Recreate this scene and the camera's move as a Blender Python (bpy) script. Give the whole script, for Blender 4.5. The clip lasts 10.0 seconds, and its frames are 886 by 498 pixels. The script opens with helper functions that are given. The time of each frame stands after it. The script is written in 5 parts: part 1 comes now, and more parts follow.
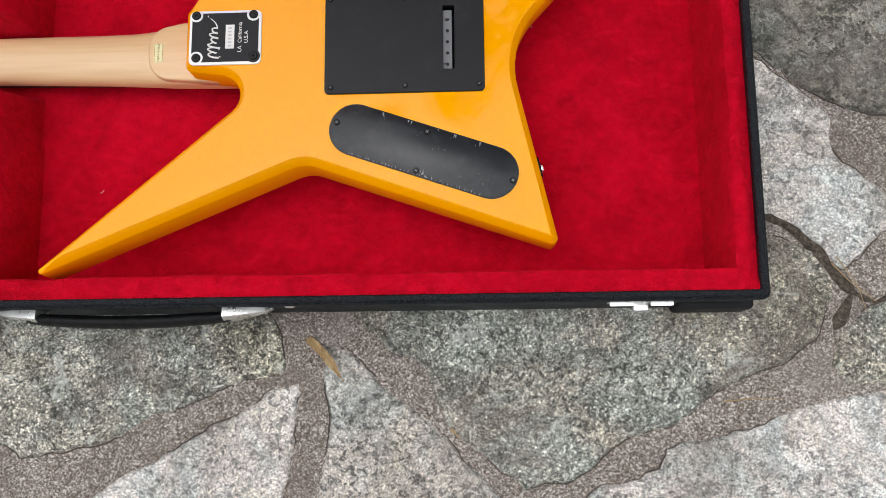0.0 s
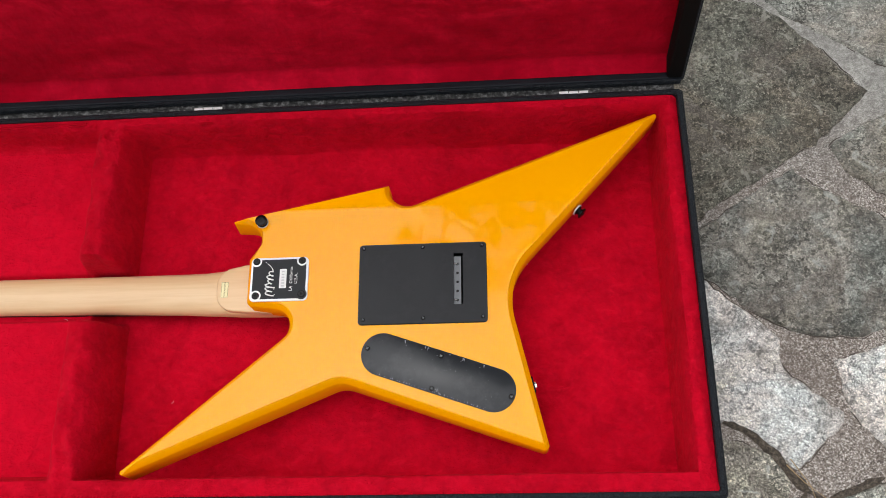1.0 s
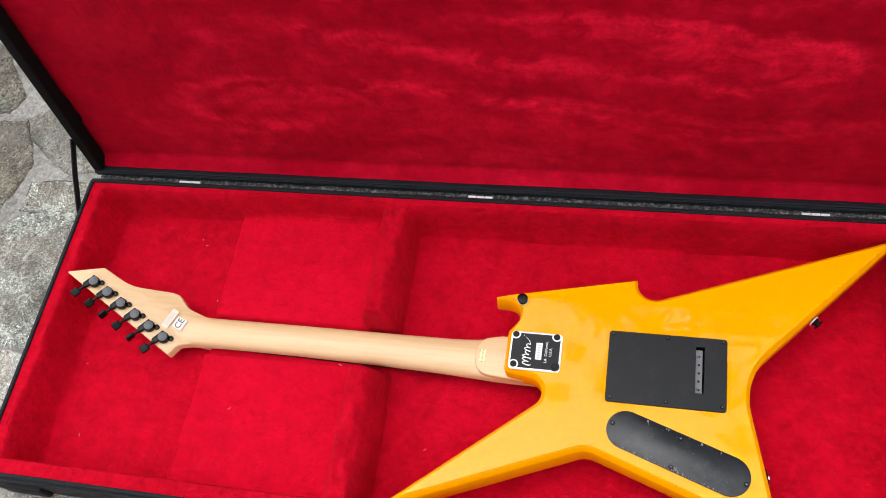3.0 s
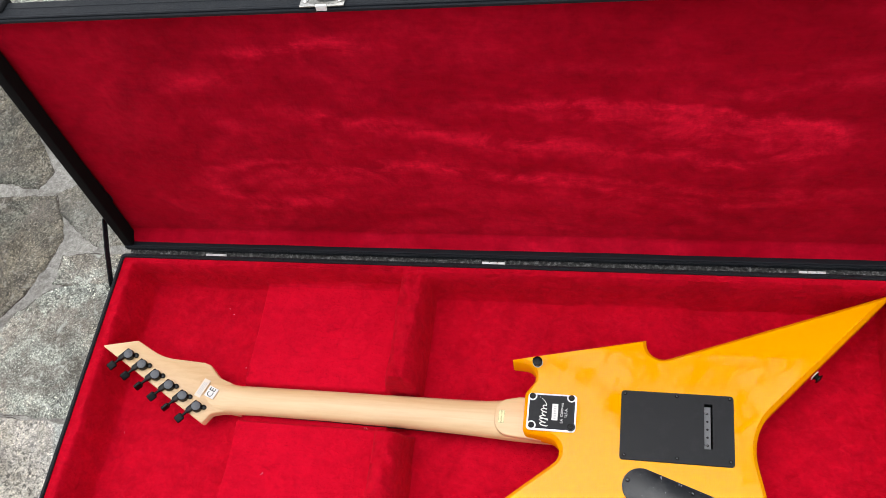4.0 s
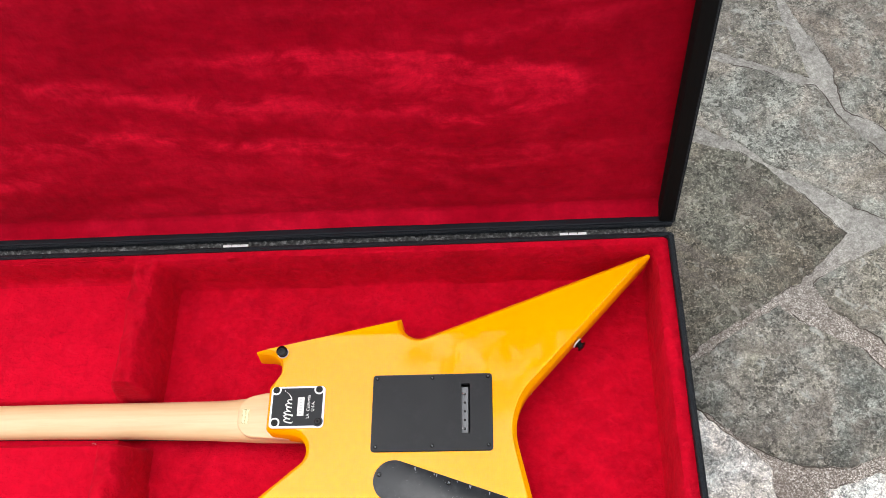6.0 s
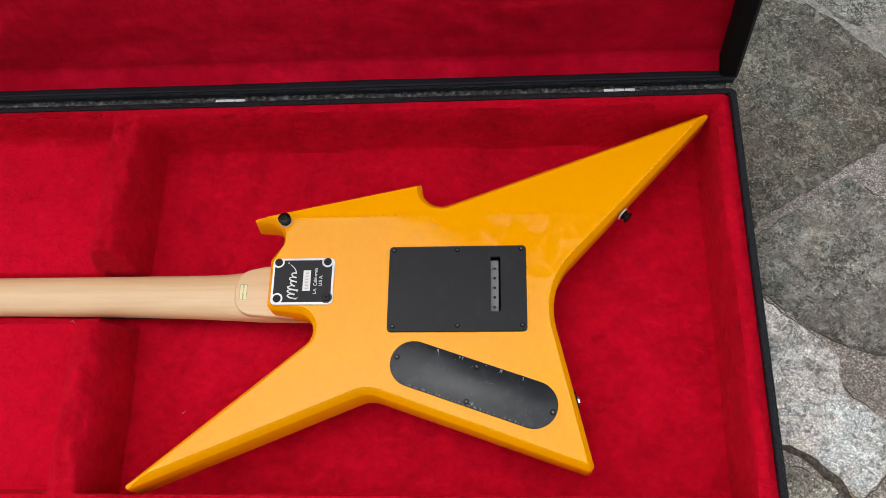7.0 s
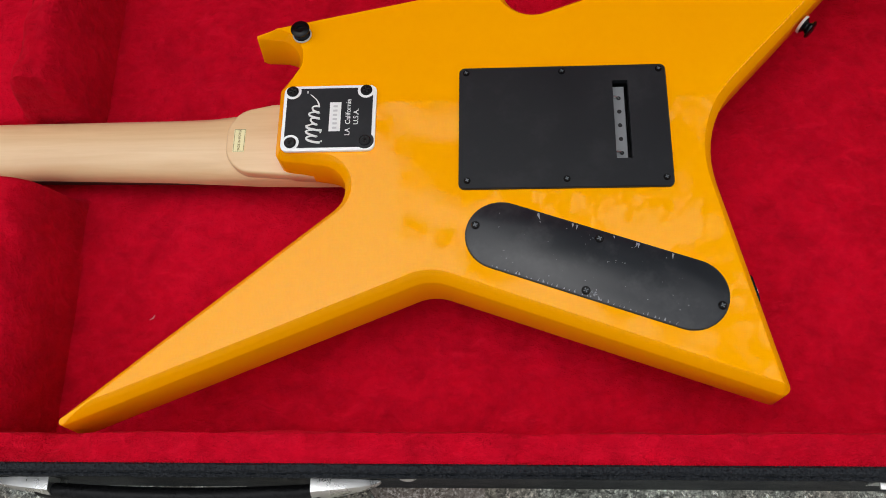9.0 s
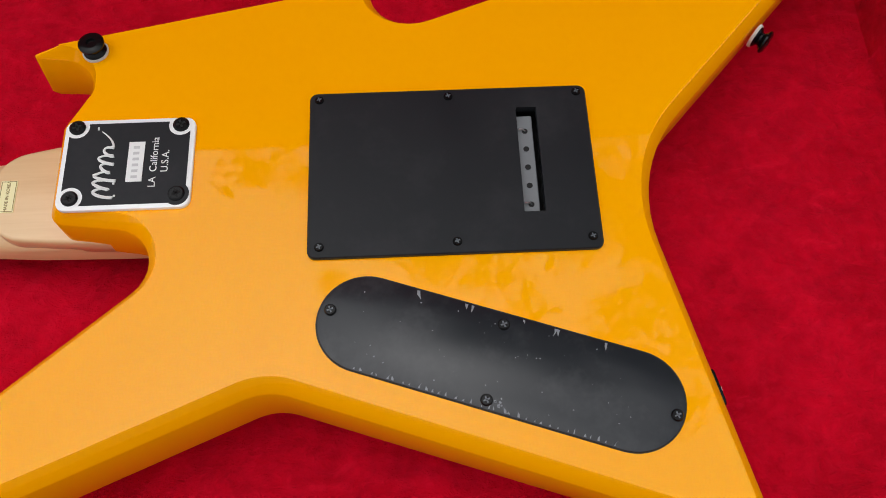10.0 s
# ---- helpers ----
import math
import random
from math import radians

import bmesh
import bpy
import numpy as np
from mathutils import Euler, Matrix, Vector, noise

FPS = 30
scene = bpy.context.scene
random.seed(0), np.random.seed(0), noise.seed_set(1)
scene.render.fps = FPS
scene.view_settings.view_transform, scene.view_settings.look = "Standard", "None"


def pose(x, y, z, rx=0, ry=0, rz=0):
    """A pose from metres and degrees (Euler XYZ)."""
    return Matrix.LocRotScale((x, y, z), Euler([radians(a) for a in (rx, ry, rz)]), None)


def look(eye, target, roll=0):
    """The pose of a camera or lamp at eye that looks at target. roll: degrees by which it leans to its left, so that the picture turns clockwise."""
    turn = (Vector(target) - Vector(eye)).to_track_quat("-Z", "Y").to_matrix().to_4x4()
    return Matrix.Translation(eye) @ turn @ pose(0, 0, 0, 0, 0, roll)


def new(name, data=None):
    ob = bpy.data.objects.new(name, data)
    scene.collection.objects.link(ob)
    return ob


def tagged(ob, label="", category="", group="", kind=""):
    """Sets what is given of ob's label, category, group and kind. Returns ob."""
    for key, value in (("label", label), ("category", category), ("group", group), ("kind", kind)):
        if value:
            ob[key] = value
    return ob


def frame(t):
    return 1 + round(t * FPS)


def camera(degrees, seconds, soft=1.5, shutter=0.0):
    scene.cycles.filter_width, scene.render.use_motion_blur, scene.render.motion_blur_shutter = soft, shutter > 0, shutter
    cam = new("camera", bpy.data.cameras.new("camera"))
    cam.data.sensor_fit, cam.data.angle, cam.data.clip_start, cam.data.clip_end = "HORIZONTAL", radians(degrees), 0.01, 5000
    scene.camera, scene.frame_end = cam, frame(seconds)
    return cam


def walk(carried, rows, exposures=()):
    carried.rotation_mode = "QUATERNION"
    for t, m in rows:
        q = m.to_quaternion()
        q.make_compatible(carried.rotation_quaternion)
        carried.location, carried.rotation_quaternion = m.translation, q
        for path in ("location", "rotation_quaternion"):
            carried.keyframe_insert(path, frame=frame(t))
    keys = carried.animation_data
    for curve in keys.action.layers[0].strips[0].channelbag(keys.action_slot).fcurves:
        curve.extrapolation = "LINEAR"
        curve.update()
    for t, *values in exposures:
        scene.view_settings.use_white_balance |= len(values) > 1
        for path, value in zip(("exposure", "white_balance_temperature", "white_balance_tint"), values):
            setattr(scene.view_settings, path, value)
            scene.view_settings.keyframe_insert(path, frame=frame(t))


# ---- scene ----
cam = camera(53.37, 10.0, 0.9)
PATH = [
    (0.0, (0.2688, -0.0808, 0.8071), (0.2253, 0.0900, -0.1772), -15.04),
    (0.5, (0.2950, -0.0831, 0.9024), (0.2165, 0.1781, -0.0597), -18.02),
    (1.0, (0.2973, -0.0716, 0.9843), (0.2245, 0.2789, 0.0506), -12.82),
    (1.5, (0.3027, -0.0654, 1.0366), (0.2216, 0.3723, 0.1412), -9.90),
    (2.0, (0.2642, -0.0928, 1.0677), (0.1565, 0.3812, 0.1938), -9.60),
    (2.5, (0.2024, -0.1406, 1.0835), (0.0291, 0.3163, 0.2111), -14.71),
    (2.7, (0.1833, -0.1545, 1.0900), (-0.0126, 0.2917, 0.2168), -16.93),
    (3.8, (0.1440, -0.1442, 1.1907), (-0.0849, 0.3059, 0.3276), -21.29),
    (4.0, (0.1585, -0.1296, 1.2011), (-0.0639, 0.3350, 0.3440), -20.81),
    (4.5, (0.1941, -0.1145, 1.2110), (0.0103, 0.3860, 0.3650), -17.96),
    (5.0, (0.2581, -0.0904, 1.1902), (0.1396, 0.4321, 0.3459), -12.54),
    (5.5, (0.2988, -0.0826, 1.1367), (0.2208, 0.4279, 0.2803), -9.51),
    (5.7, (0.3068, -0.0837, 1.1069), (0.2278, 0.4123, 0.2421), -10.04),
    (7.0, (0.2577, -0.0724, 0.9156), (0.1824, 0.3077, -0.0063), -11.16),
    (7.5, (0.2023, -0.0773, 0.8569), (0.1466, 0.2750, -0.0773), -10.69),
    (8.0, (0.1554, -0.0945, 0.7813), (0.0846, 0.2474, -0.1558), -13.40),
    (8.5, (0.1592, -0.0770, 0.6746), (0.0871, 0.2730, -0.2593), -11.15),
    (9.0, (0.1628, -0.0576, 0.6042), (0.0956, 0.2974, -0.3283), -10.62),
    (9.5, (0.1791, -0.0170, 0.5255), (0.1510, 0.3508, -0.4039), -5.62),
    (10.0, (0.1899, 0.0183, 0.4579), (0.2101, 0.4245, -0.4556), 0.43),
]
EXPOSURES = [(0.0, -0.03), (1.0, 0.03), (2.0, 0.10), (2.5, 0.40), (4.5, 0.26), (5.5, 0.66), (7.0, -0.05), (7.5, -0.12), (8.5, -0.14), (10.0, -0.22)]
walk(cam, [(t, look(eye, target, roll)) for t, eye, target, roll in PATH], EXPOSURES)

# ---- world and light: a bright overcast day ----
SUN_EL, SUN_ROT = 77.0, -50.0
world = bpy.data.worlds.new("sky")
scene.world = world
world.use_nodes = True
wn, wl = world.node_tree.nodes, world.node_tree.links
wn.clear()
sky = wn.new("ShaderNodeTexSky")
sky.sky_type, sky.sun_disc = "NISHITA", False
sky.sun_elevation, sky.sun_rotation = radians(SUN_EL), radians(SUN_ROT)
sky.air_density, sky.dust_density = 1.0, 4.0
grey = wn.new("ShaderNodeHueSaturation")
grey.inputs["Saturation"].default_value = 0.12
bg = wn.new("ShaderNodeBackground")
bg.inputs["Strength"].default_value = 0.20
wout = wn.new("ShaderNodeOutputWorld")
wl.new(sky.outputs[0], grey.inputs["Color"])
cloud = wn.new("ShaderNodeMix")
cloud.data_type = "RGBA"
cloud.inputs[0].default_value = 0.6
cloud.inputs[7].default_value = (4.85, 5.05, 5.35, 1.0)
wl.new(grey.outputs[0], cloud.inputs[6])
wl.new(cloud.outputs[2], bg.inputs["Color"])
wl.new(bg.outputs[0], wout.inputs[0])

sun = new("sun", bpy.data.lights.new("sun", "SUN"))
sun.data.energy, sun.data.angle, sun.data.color = 0.9, radians(80), (1.0, 0.99, 0.975)
_el, _az = radians(SUN_EL), radians(SUN_ROT)
sun_way = Vector((math.sin(_az) * math.cos(_el), math.cos(_az) * math.cos(_el), math.sin(_el)))
sun.matrix_world = look(sun_way * 20, (0, 0, 0))


# ---- materials ----
class Mat:
    """A node material with short calls for the nodes that are used again and again."""

    def __init__(self, name, colour=(0.5, 0.5, 0.5), rough=0.5, metal=0.0, **more):
        self.m = bpy.data.materials.new(name)
        self.m.use_nodes = True
        self.n, self.l = self.m.node_tree.nodes, self.m.node_tree.links
        self.b = self.n["Principled BSDF"]
        self.set("Base Color", colour)
        self.set("Roughness", rough)
        self.set("Metallic", metal)
        for key, value in more.items():
            self.set(key.replace("_", " "), value)
        self.co = self.n.new("ShaderNodeTexCoord").outputs["Object"]

    def set(self, key, value):
        socket = self.b.inputs[key]
        if isinstance(value, bpy.types.NodeSocket):
            self.l.new(value, socket)
        elif isinstance(value, tuple):
            socket.default_value = (*value, 1.0)
        else:
            socket.default_value = value

    def scaled(self, sx, sy, sz, rz=0.0):
        n = self.n.new("ShaderNodeMapping")
        n.inputs["Scale"].default_value = (sx, sy, sz)
        n.inputs["Rotation"].default_value = (0, 0, radians(rz))
        self.l.new(self.co, n.inputs["Vector"])
        return n.outputs[0]

    def shifted(self):
        """Coordinates that differ from object to object."""
        info = self.n.new("ShaderNodeObjectInfo")
        n = self.n.new("ShaderNodeVectorMath")
        n.operation = "MULTIPLY_ADD"
        cx = self.n.new("ShaderNodeCombineXYZ")
        for k in range(3):
            self.l.new(info.outputs["Random"], cx.inputs[k])
        self.l.new(cx.outputs[0], n.inputs[0])
        n.inputs[1].default_value = (7.3, 13.1, 3.7)
        self.l.new(self.co, n.inputs[2])
        return n.outputs[0]

    def random(self):
        return self.n.new("ShaderNodeObjectInfo").outputs["Random"]

    def noise(self, scale, detail=3.0, rough=0.55, co=None, distort=0.0):
        n = self.n.new("ShaderNodeTexNoise")
        n.inputs["Scale"].default_value = scale
        n.inputs["Detail"].default_value = detail
        n.inputs["Roughness"].default_value = rough
        n.inputs["Distortion"].default_value = distort
        self.l.new(co or self.co, n.inputs["Vector"])
        return n.outputs["Fac"]

    def cells(self, scale, co=None, out="Distance", randomness=1.0):
        n = self.n.new("ShaderNodeTexVoronoi")
        n.inputs["Scale"].default_value = scale
        n.inputs["Randomness"].default_value = randomness
        self.l.new(co or self.co, n.inputs["Vector"])
        return n.outputs[out]

    def ramp(self, fac, *stops):
        n = self.n.new("ShaderNodeValToRGB")
        while len(n.color_ramp.elements) < len(stops):
            n.color_ramp.elements.new(0.5)
        for e, (at, c) in zip(n.color_ramp.elements, stops):
            e.position = at
            e.color = (*c, 1.0) if isinstance(c, tuple) else (c, c, c, 1.0)
        self.l.new(fac, n.inputs[0])
        return n.outputs[0]

    def mix(self, fac, a, b, mode="MIX"):
        n = self.n.new("ShaderNodeMix")
        n.data_type, n.blend_type = "RGBA", mode
        for k, v in ((0, fac), (6, a), (7, b)):
            if isinstance(v, bpy.types.NodeSocket):
                self.l.new(v, n.inputs[k])
            else:
                n.inputs[k].default_value = (*v, 1.0) if isinstance(v, tuple) else v
        return n.outputs[2]

    def math(self, how, a, b, c=0.0):
        n = self.n.new("ShaderNodeMath")
        n.operation = how
        for socket, v in zip(n.inputs, (a, b, c)):
            if isinstance(v, bpy.types.NodeSocket):
                self.l.new(v, socket)
            else:
                socket.default_value = v
        return n.outputs[0]

    def bump(self, height, strength=0.3, distance=0.001, under=None):
        n = self.n.new("ShaderNodeBump")
        n.inputs["Strength"].default_value = strength
        n.inputs["Distance"].default_value = distance
        self.l.new(height, n.inputs["Height"])
        if under is not None:
            self.l.new(under, n.inputs["Normal"])
        self.l.new(n.outputs[0], self.b.inputs["Normal"])
        return n.outputs[0]


# painted sheen of laid-over pile on the lid, in streaks: from x, to x, height, slope, curve, half width, strength
SHEEN_STREAKS = (
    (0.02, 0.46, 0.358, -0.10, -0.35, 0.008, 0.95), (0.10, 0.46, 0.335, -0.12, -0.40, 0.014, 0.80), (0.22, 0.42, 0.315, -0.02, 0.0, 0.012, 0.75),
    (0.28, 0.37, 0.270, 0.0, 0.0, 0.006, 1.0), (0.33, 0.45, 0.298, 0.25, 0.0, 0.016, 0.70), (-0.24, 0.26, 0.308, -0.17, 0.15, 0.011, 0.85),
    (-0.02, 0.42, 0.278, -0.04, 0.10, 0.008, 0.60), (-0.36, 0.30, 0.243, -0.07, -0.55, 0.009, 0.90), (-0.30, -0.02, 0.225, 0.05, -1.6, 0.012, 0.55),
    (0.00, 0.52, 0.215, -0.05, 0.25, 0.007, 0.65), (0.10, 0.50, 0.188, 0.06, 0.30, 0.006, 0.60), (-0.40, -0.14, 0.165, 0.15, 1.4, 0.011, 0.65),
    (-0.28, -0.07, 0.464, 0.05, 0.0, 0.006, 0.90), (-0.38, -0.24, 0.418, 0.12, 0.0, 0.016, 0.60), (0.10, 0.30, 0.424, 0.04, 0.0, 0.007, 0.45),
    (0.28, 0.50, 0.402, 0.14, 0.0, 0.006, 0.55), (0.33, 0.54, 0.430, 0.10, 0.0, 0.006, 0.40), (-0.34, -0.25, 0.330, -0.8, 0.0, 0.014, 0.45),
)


def plush(name, brushed, worn=0.0):
    """Red pile fabric; brushed: lighter streaks paint the sheen of laid-over pile."""
    k = Mat(name, rough=0.9)
    fine = k.noise(900, 3)
    tuft = k.noise(120, 4, 0.6)
    blot = k.noise(9, 4, 0.6)
    tone = k.ramp(blot, (0.30, (0.445, 0.0009, 0.011)), (0.72, (0.60, 0.0019, 0.019)))
    tone = k.mix(k.ramp(tuft, (0.35, 0.0), (0.7, 0.45)), tone, (0.66, 0.005, 0.028))
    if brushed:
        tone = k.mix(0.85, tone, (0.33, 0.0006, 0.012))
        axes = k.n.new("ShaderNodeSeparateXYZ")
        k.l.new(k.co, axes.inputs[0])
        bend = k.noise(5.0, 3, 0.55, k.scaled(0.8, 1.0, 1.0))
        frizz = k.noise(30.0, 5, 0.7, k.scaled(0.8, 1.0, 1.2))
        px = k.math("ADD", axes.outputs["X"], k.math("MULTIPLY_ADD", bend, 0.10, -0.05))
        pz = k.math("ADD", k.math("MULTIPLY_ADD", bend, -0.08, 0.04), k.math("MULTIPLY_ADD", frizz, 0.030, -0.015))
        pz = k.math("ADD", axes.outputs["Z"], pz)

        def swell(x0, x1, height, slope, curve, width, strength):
            """A long streak of painted sheen where the pile lies over, with soft ends."""
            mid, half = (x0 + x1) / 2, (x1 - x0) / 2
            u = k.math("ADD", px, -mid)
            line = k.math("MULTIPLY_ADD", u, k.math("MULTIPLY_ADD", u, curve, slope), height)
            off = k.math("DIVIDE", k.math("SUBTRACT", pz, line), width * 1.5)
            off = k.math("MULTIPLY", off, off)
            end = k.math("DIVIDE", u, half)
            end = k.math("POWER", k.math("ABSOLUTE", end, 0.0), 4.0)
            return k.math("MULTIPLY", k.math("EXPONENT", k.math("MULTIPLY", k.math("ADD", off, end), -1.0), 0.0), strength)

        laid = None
        for row in SHEEN_STREAKS:
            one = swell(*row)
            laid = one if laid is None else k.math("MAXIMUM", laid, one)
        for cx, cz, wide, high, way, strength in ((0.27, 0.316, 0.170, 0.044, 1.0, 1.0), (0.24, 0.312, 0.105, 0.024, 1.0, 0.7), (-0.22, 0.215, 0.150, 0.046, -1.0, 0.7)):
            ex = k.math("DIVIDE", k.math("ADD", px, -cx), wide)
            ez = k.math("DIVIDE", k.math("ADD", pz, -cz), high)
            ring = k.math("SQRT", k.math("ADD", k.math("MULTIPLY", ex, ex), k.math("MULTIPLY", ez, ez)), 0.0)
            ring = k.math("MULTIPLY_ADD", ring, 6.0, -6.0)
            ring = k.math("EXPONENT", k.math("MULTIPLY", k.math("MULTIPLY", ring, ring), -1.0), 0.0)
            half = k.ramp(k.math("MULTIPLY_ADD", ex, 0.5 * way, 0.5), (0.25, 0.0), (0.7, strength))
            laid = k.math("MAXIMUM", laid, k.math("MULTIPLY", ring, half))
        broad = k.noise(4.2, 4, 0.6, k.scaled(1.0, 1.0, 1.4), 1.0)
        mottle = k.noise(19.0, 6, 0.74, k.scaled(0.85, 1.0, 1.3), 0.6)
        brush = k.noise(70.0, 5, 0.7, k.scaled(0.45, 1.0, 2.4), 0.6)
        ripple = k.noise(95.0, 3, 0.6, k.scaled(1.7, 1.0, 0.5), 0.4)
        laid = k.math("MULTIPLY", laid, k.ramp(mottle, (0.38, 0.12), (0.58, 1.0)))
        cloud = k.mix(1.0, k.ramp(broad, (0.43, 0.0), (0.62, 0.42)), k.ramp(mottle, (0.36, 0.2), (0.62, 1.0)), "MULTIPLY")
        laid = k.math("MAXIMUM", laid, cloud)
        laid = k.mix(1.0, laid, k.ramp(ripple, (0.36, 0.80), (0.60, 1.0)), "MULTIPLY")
        # the sheen of the laid pile goes into the base colour
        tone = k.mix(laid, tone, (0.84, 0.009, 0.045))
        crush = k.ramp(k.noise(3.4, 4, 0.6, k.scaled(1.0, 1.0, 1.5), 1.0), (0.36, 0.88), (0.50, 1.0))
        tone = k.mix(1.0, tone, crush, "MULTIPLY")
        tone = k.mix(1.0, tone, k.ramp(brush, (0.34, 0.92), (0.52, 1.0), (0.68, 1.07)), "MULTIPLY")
    mottle_ = k.noise(42, 6, 0.72, None, 0.4)
    tone = k.mix(1.0, tone, k.ramp(mottle_, (0.36, 0.86), (0.50, 1.0), (0.64, 1.12)), "MULTIPLY")
    if worn:
        tone = k.mix(worn, tone, (0.80, 0.003, 0.030))
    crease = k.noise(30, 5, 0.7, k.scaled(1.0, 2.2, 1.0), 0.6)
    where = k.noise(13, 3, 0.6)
    # shade in the creases between tufts, painted as a darker red
    crease_shade = k.mix(1.0, k.ramp(crease, (0.34, 1.0), (0.46, 0.0)), k.ramp(where, (0.40, 0.02), (0.58, 0.14)), "MULTIPLY")
    tone = k.mix(crease_shade, tone, (0.30, 0.0004, 0.006))
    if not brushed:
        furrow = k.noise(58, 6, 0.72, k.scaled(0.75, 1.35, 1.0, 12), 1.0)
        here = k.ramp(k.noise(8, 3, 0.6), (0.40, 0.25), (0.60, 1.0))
        # furrows between clumps coloured dark as if shaded, their crests lighter
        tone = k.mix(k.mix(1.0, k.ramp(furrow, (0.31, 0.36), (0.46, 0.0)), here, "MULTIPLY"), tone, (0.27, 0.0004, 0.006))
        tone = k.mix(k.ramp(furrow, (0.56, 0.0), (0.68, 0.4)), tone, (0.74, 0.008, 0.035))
    k.set("Base Color", tone)
    k.set("Specular IOR Level", 0.05)
    k.set("Sheen Weight", 0.05)
    k.set("Sheen Roughness", 0.45)
    k.set("Sheen Tint", (1.0, 0.16, 0.20))
    fluff = k.noise(85, 5, 0.68, k.scaled(0.8, 1.3, 1.0), 0.8)
    b0 = k.bump(mottle_, 0.12 if brushed else 0.45, 0.010)
    b0 = k.bump(fluff, 0.12 if brushed else 0.55, 0.006, b0)
    b1 = k.bump(tuft, 0.45 if brushed else 0.55, 0.004, b0)
    k.bump(fine, 0.3, 0.0012, b1)
    return k.m


def vinyl(name, colour, scale=900.0, strength=0.5):
    """Grained black covering of the case."""
    k = Mat(name, rough=0.5)
    grain = k.cells(scale)
    dust = k.noise(40, 5, 0.65)
    k.set("Base Color", k.mix(k.ramp(dust, (0.45, 0.0), (0.8, 0.5)), colour, tuple(1.7 * c + 0.004 for c in colour)))
    k.set("Roughness", k.ramp(dust, (0.3, 0.42), (0.7, 0.62)))
    k.set("Specular IOR Level", 0.22)
    k.bump(grain, strength, 0.0016)
    return k.m


def granite(name, low, high, fleck, flecks, pale, dirty, grit):
    """Weathered stone: speckled crystals, dark flecks in clumps, chipped ledges, lichen, dirt in the hollows."""
    k = Mat(name, rough=0.88)
    co = k.shifted()
    k.set("Specular IOR Level", 0.4)
    grain = k.noise(480, 4, 0.8, co)
    salt = k.n.new("ShaderNodeSeparateColor")
    k.l.new(k.cells(520, co, "Color"), salt.inputs[0])
    clump = k.noise(150, 5, 0.70, co, 0.7)
    drift = k.noise(62, 6, 0.72, co, 0.9)
    crystal = k.noise(260, 4, 0.7, co, 0.4)
    blotch = k.noise(21, 7, 0.70, co, 0.8)
    region = k.noise(7.5, 5, 0.62, co, 0.8)
    patch = k.noise(5.2, 6, 0.68, co, 1.1)
    ledge = k.ramp(k.noise(8, 8, 0.58, co, 1.2), (0.43, 0.0), (0.45, 0.5), (0.54, 0.55), (0.555, 1.0))
    c = k.mix(k.ramp(blotch, (0.36, 0.0), (0.62, 1.0)), low, high)
    thick = k.ramp(region, (0.38, 0.45), (0.56, 1.0))
    amount = k.math("MULTIPLY", k.mix(1.0, k.ramp(clump, (0.50, 0.0), (0.57, 1.0)), thick, "MULTIPLY"), flecks)
    c = k.mix(amount, c, fleck)
    c = k.mix(k.math("MULTIPLY", k.ramp(drift, (0.52, 0.0), (0.62, 0.75)), flecks), c, k.mix(0.45, fleck, low))
    c = k.mix(k.math("MULTIPLY", k.ramp(crystal, (0.55, 0.0), (0.60, 0.9)), grit), c, pale)
    c = k.mix(grit, c, k.mix(1.0, c, k.ramp(grain, (0.40, 0.35), (0.50, 1.0), (0.60, 1.7)), "MULTIPLY"))
    c = k.mix(0.7 * grit, c, k.mix(1.0, c, k.ramp(salt.outputs[0], (0.10, 0.60), (0.30, 0.98), (0.74, 1.02), (0.88, 1.55)), "MULTIPLY"))
    hue = k.noise(6.5, 5, 0.7, co, 0.8)
    c = k.mix(1.0, c, k.ramp(hue, (0.32, (0.97, 1.0, 0.985)), (0.44, (1.0, 1.0, 0.965)), (0.54, (1.09, 0.99, 0.93)), (0.68, (1.09, 1.0, 0.85))), "MULTIPLY")
    soil = k.mix(k.ramp(grain, (0.42, 0.0), (0.60, 1.0)), (0.105, 0.086, 0.073), (0.25, 0.215, 0.19))
    c = k.mix(k.math("MULTIPLY", k.ramp(patch, (0.52, 0.0), (0.59, 1.0)), k.math("MULTIPLY", k.ramp(drift, (0.40, 1.0), (0.58, 0.45)), dirty)), c, soil)
    crackle = k.ramp(k.noise(14, 8, 0.78, co, 0.9), (0.335, 0.5), (0.42, 1.0))
    c = k.mix(1.0, c, crackle, "MULTIPLY")
    weather = k.noise(10.5, 8, 0.72, co, 1.3)
    c = k.mix(1.0, c, k.ramp(weather, (0.36, (0.60, 0.585, 0.56)), (0.46, (0.90, 0.89, 0.875)), (0.54, (1.06, 1.06, 1.05)), (0.66, (1.30, 1.295, 1.28))), "MULTIPLY")
    lichen = k.noise(46, 5, 0.6, co, 0.8)
    c = k.mix(k.math("MULTIPLY", k.ramp(lichen, (0.60, 0.0), (0.66, 0.6)), dirty), c, pale)
    tint = k.ramp(k.random(), (0.0, (0.92, 0.93, 0.90)), (0.35, (1.0, 1.0, 0.97)), (0.7, (0.96, 0.98, 0.97)), (1.0, (1.06, 1.03, 1.0)))
    k.set("Base Color", k.mix(1.0, c, tint, "MULTIPLY"))
    k.set("Roughness", k.ramp(blotch, (0.36, 0.55), (0.62, 0.92)))
    b1 = k.bump(patch, 0.5, 0.02)
    b2 = k.bump(ledge, 0.5, 0.006, b1)
    b3 = k.bump(drift, 0.4, 0.006, b2)
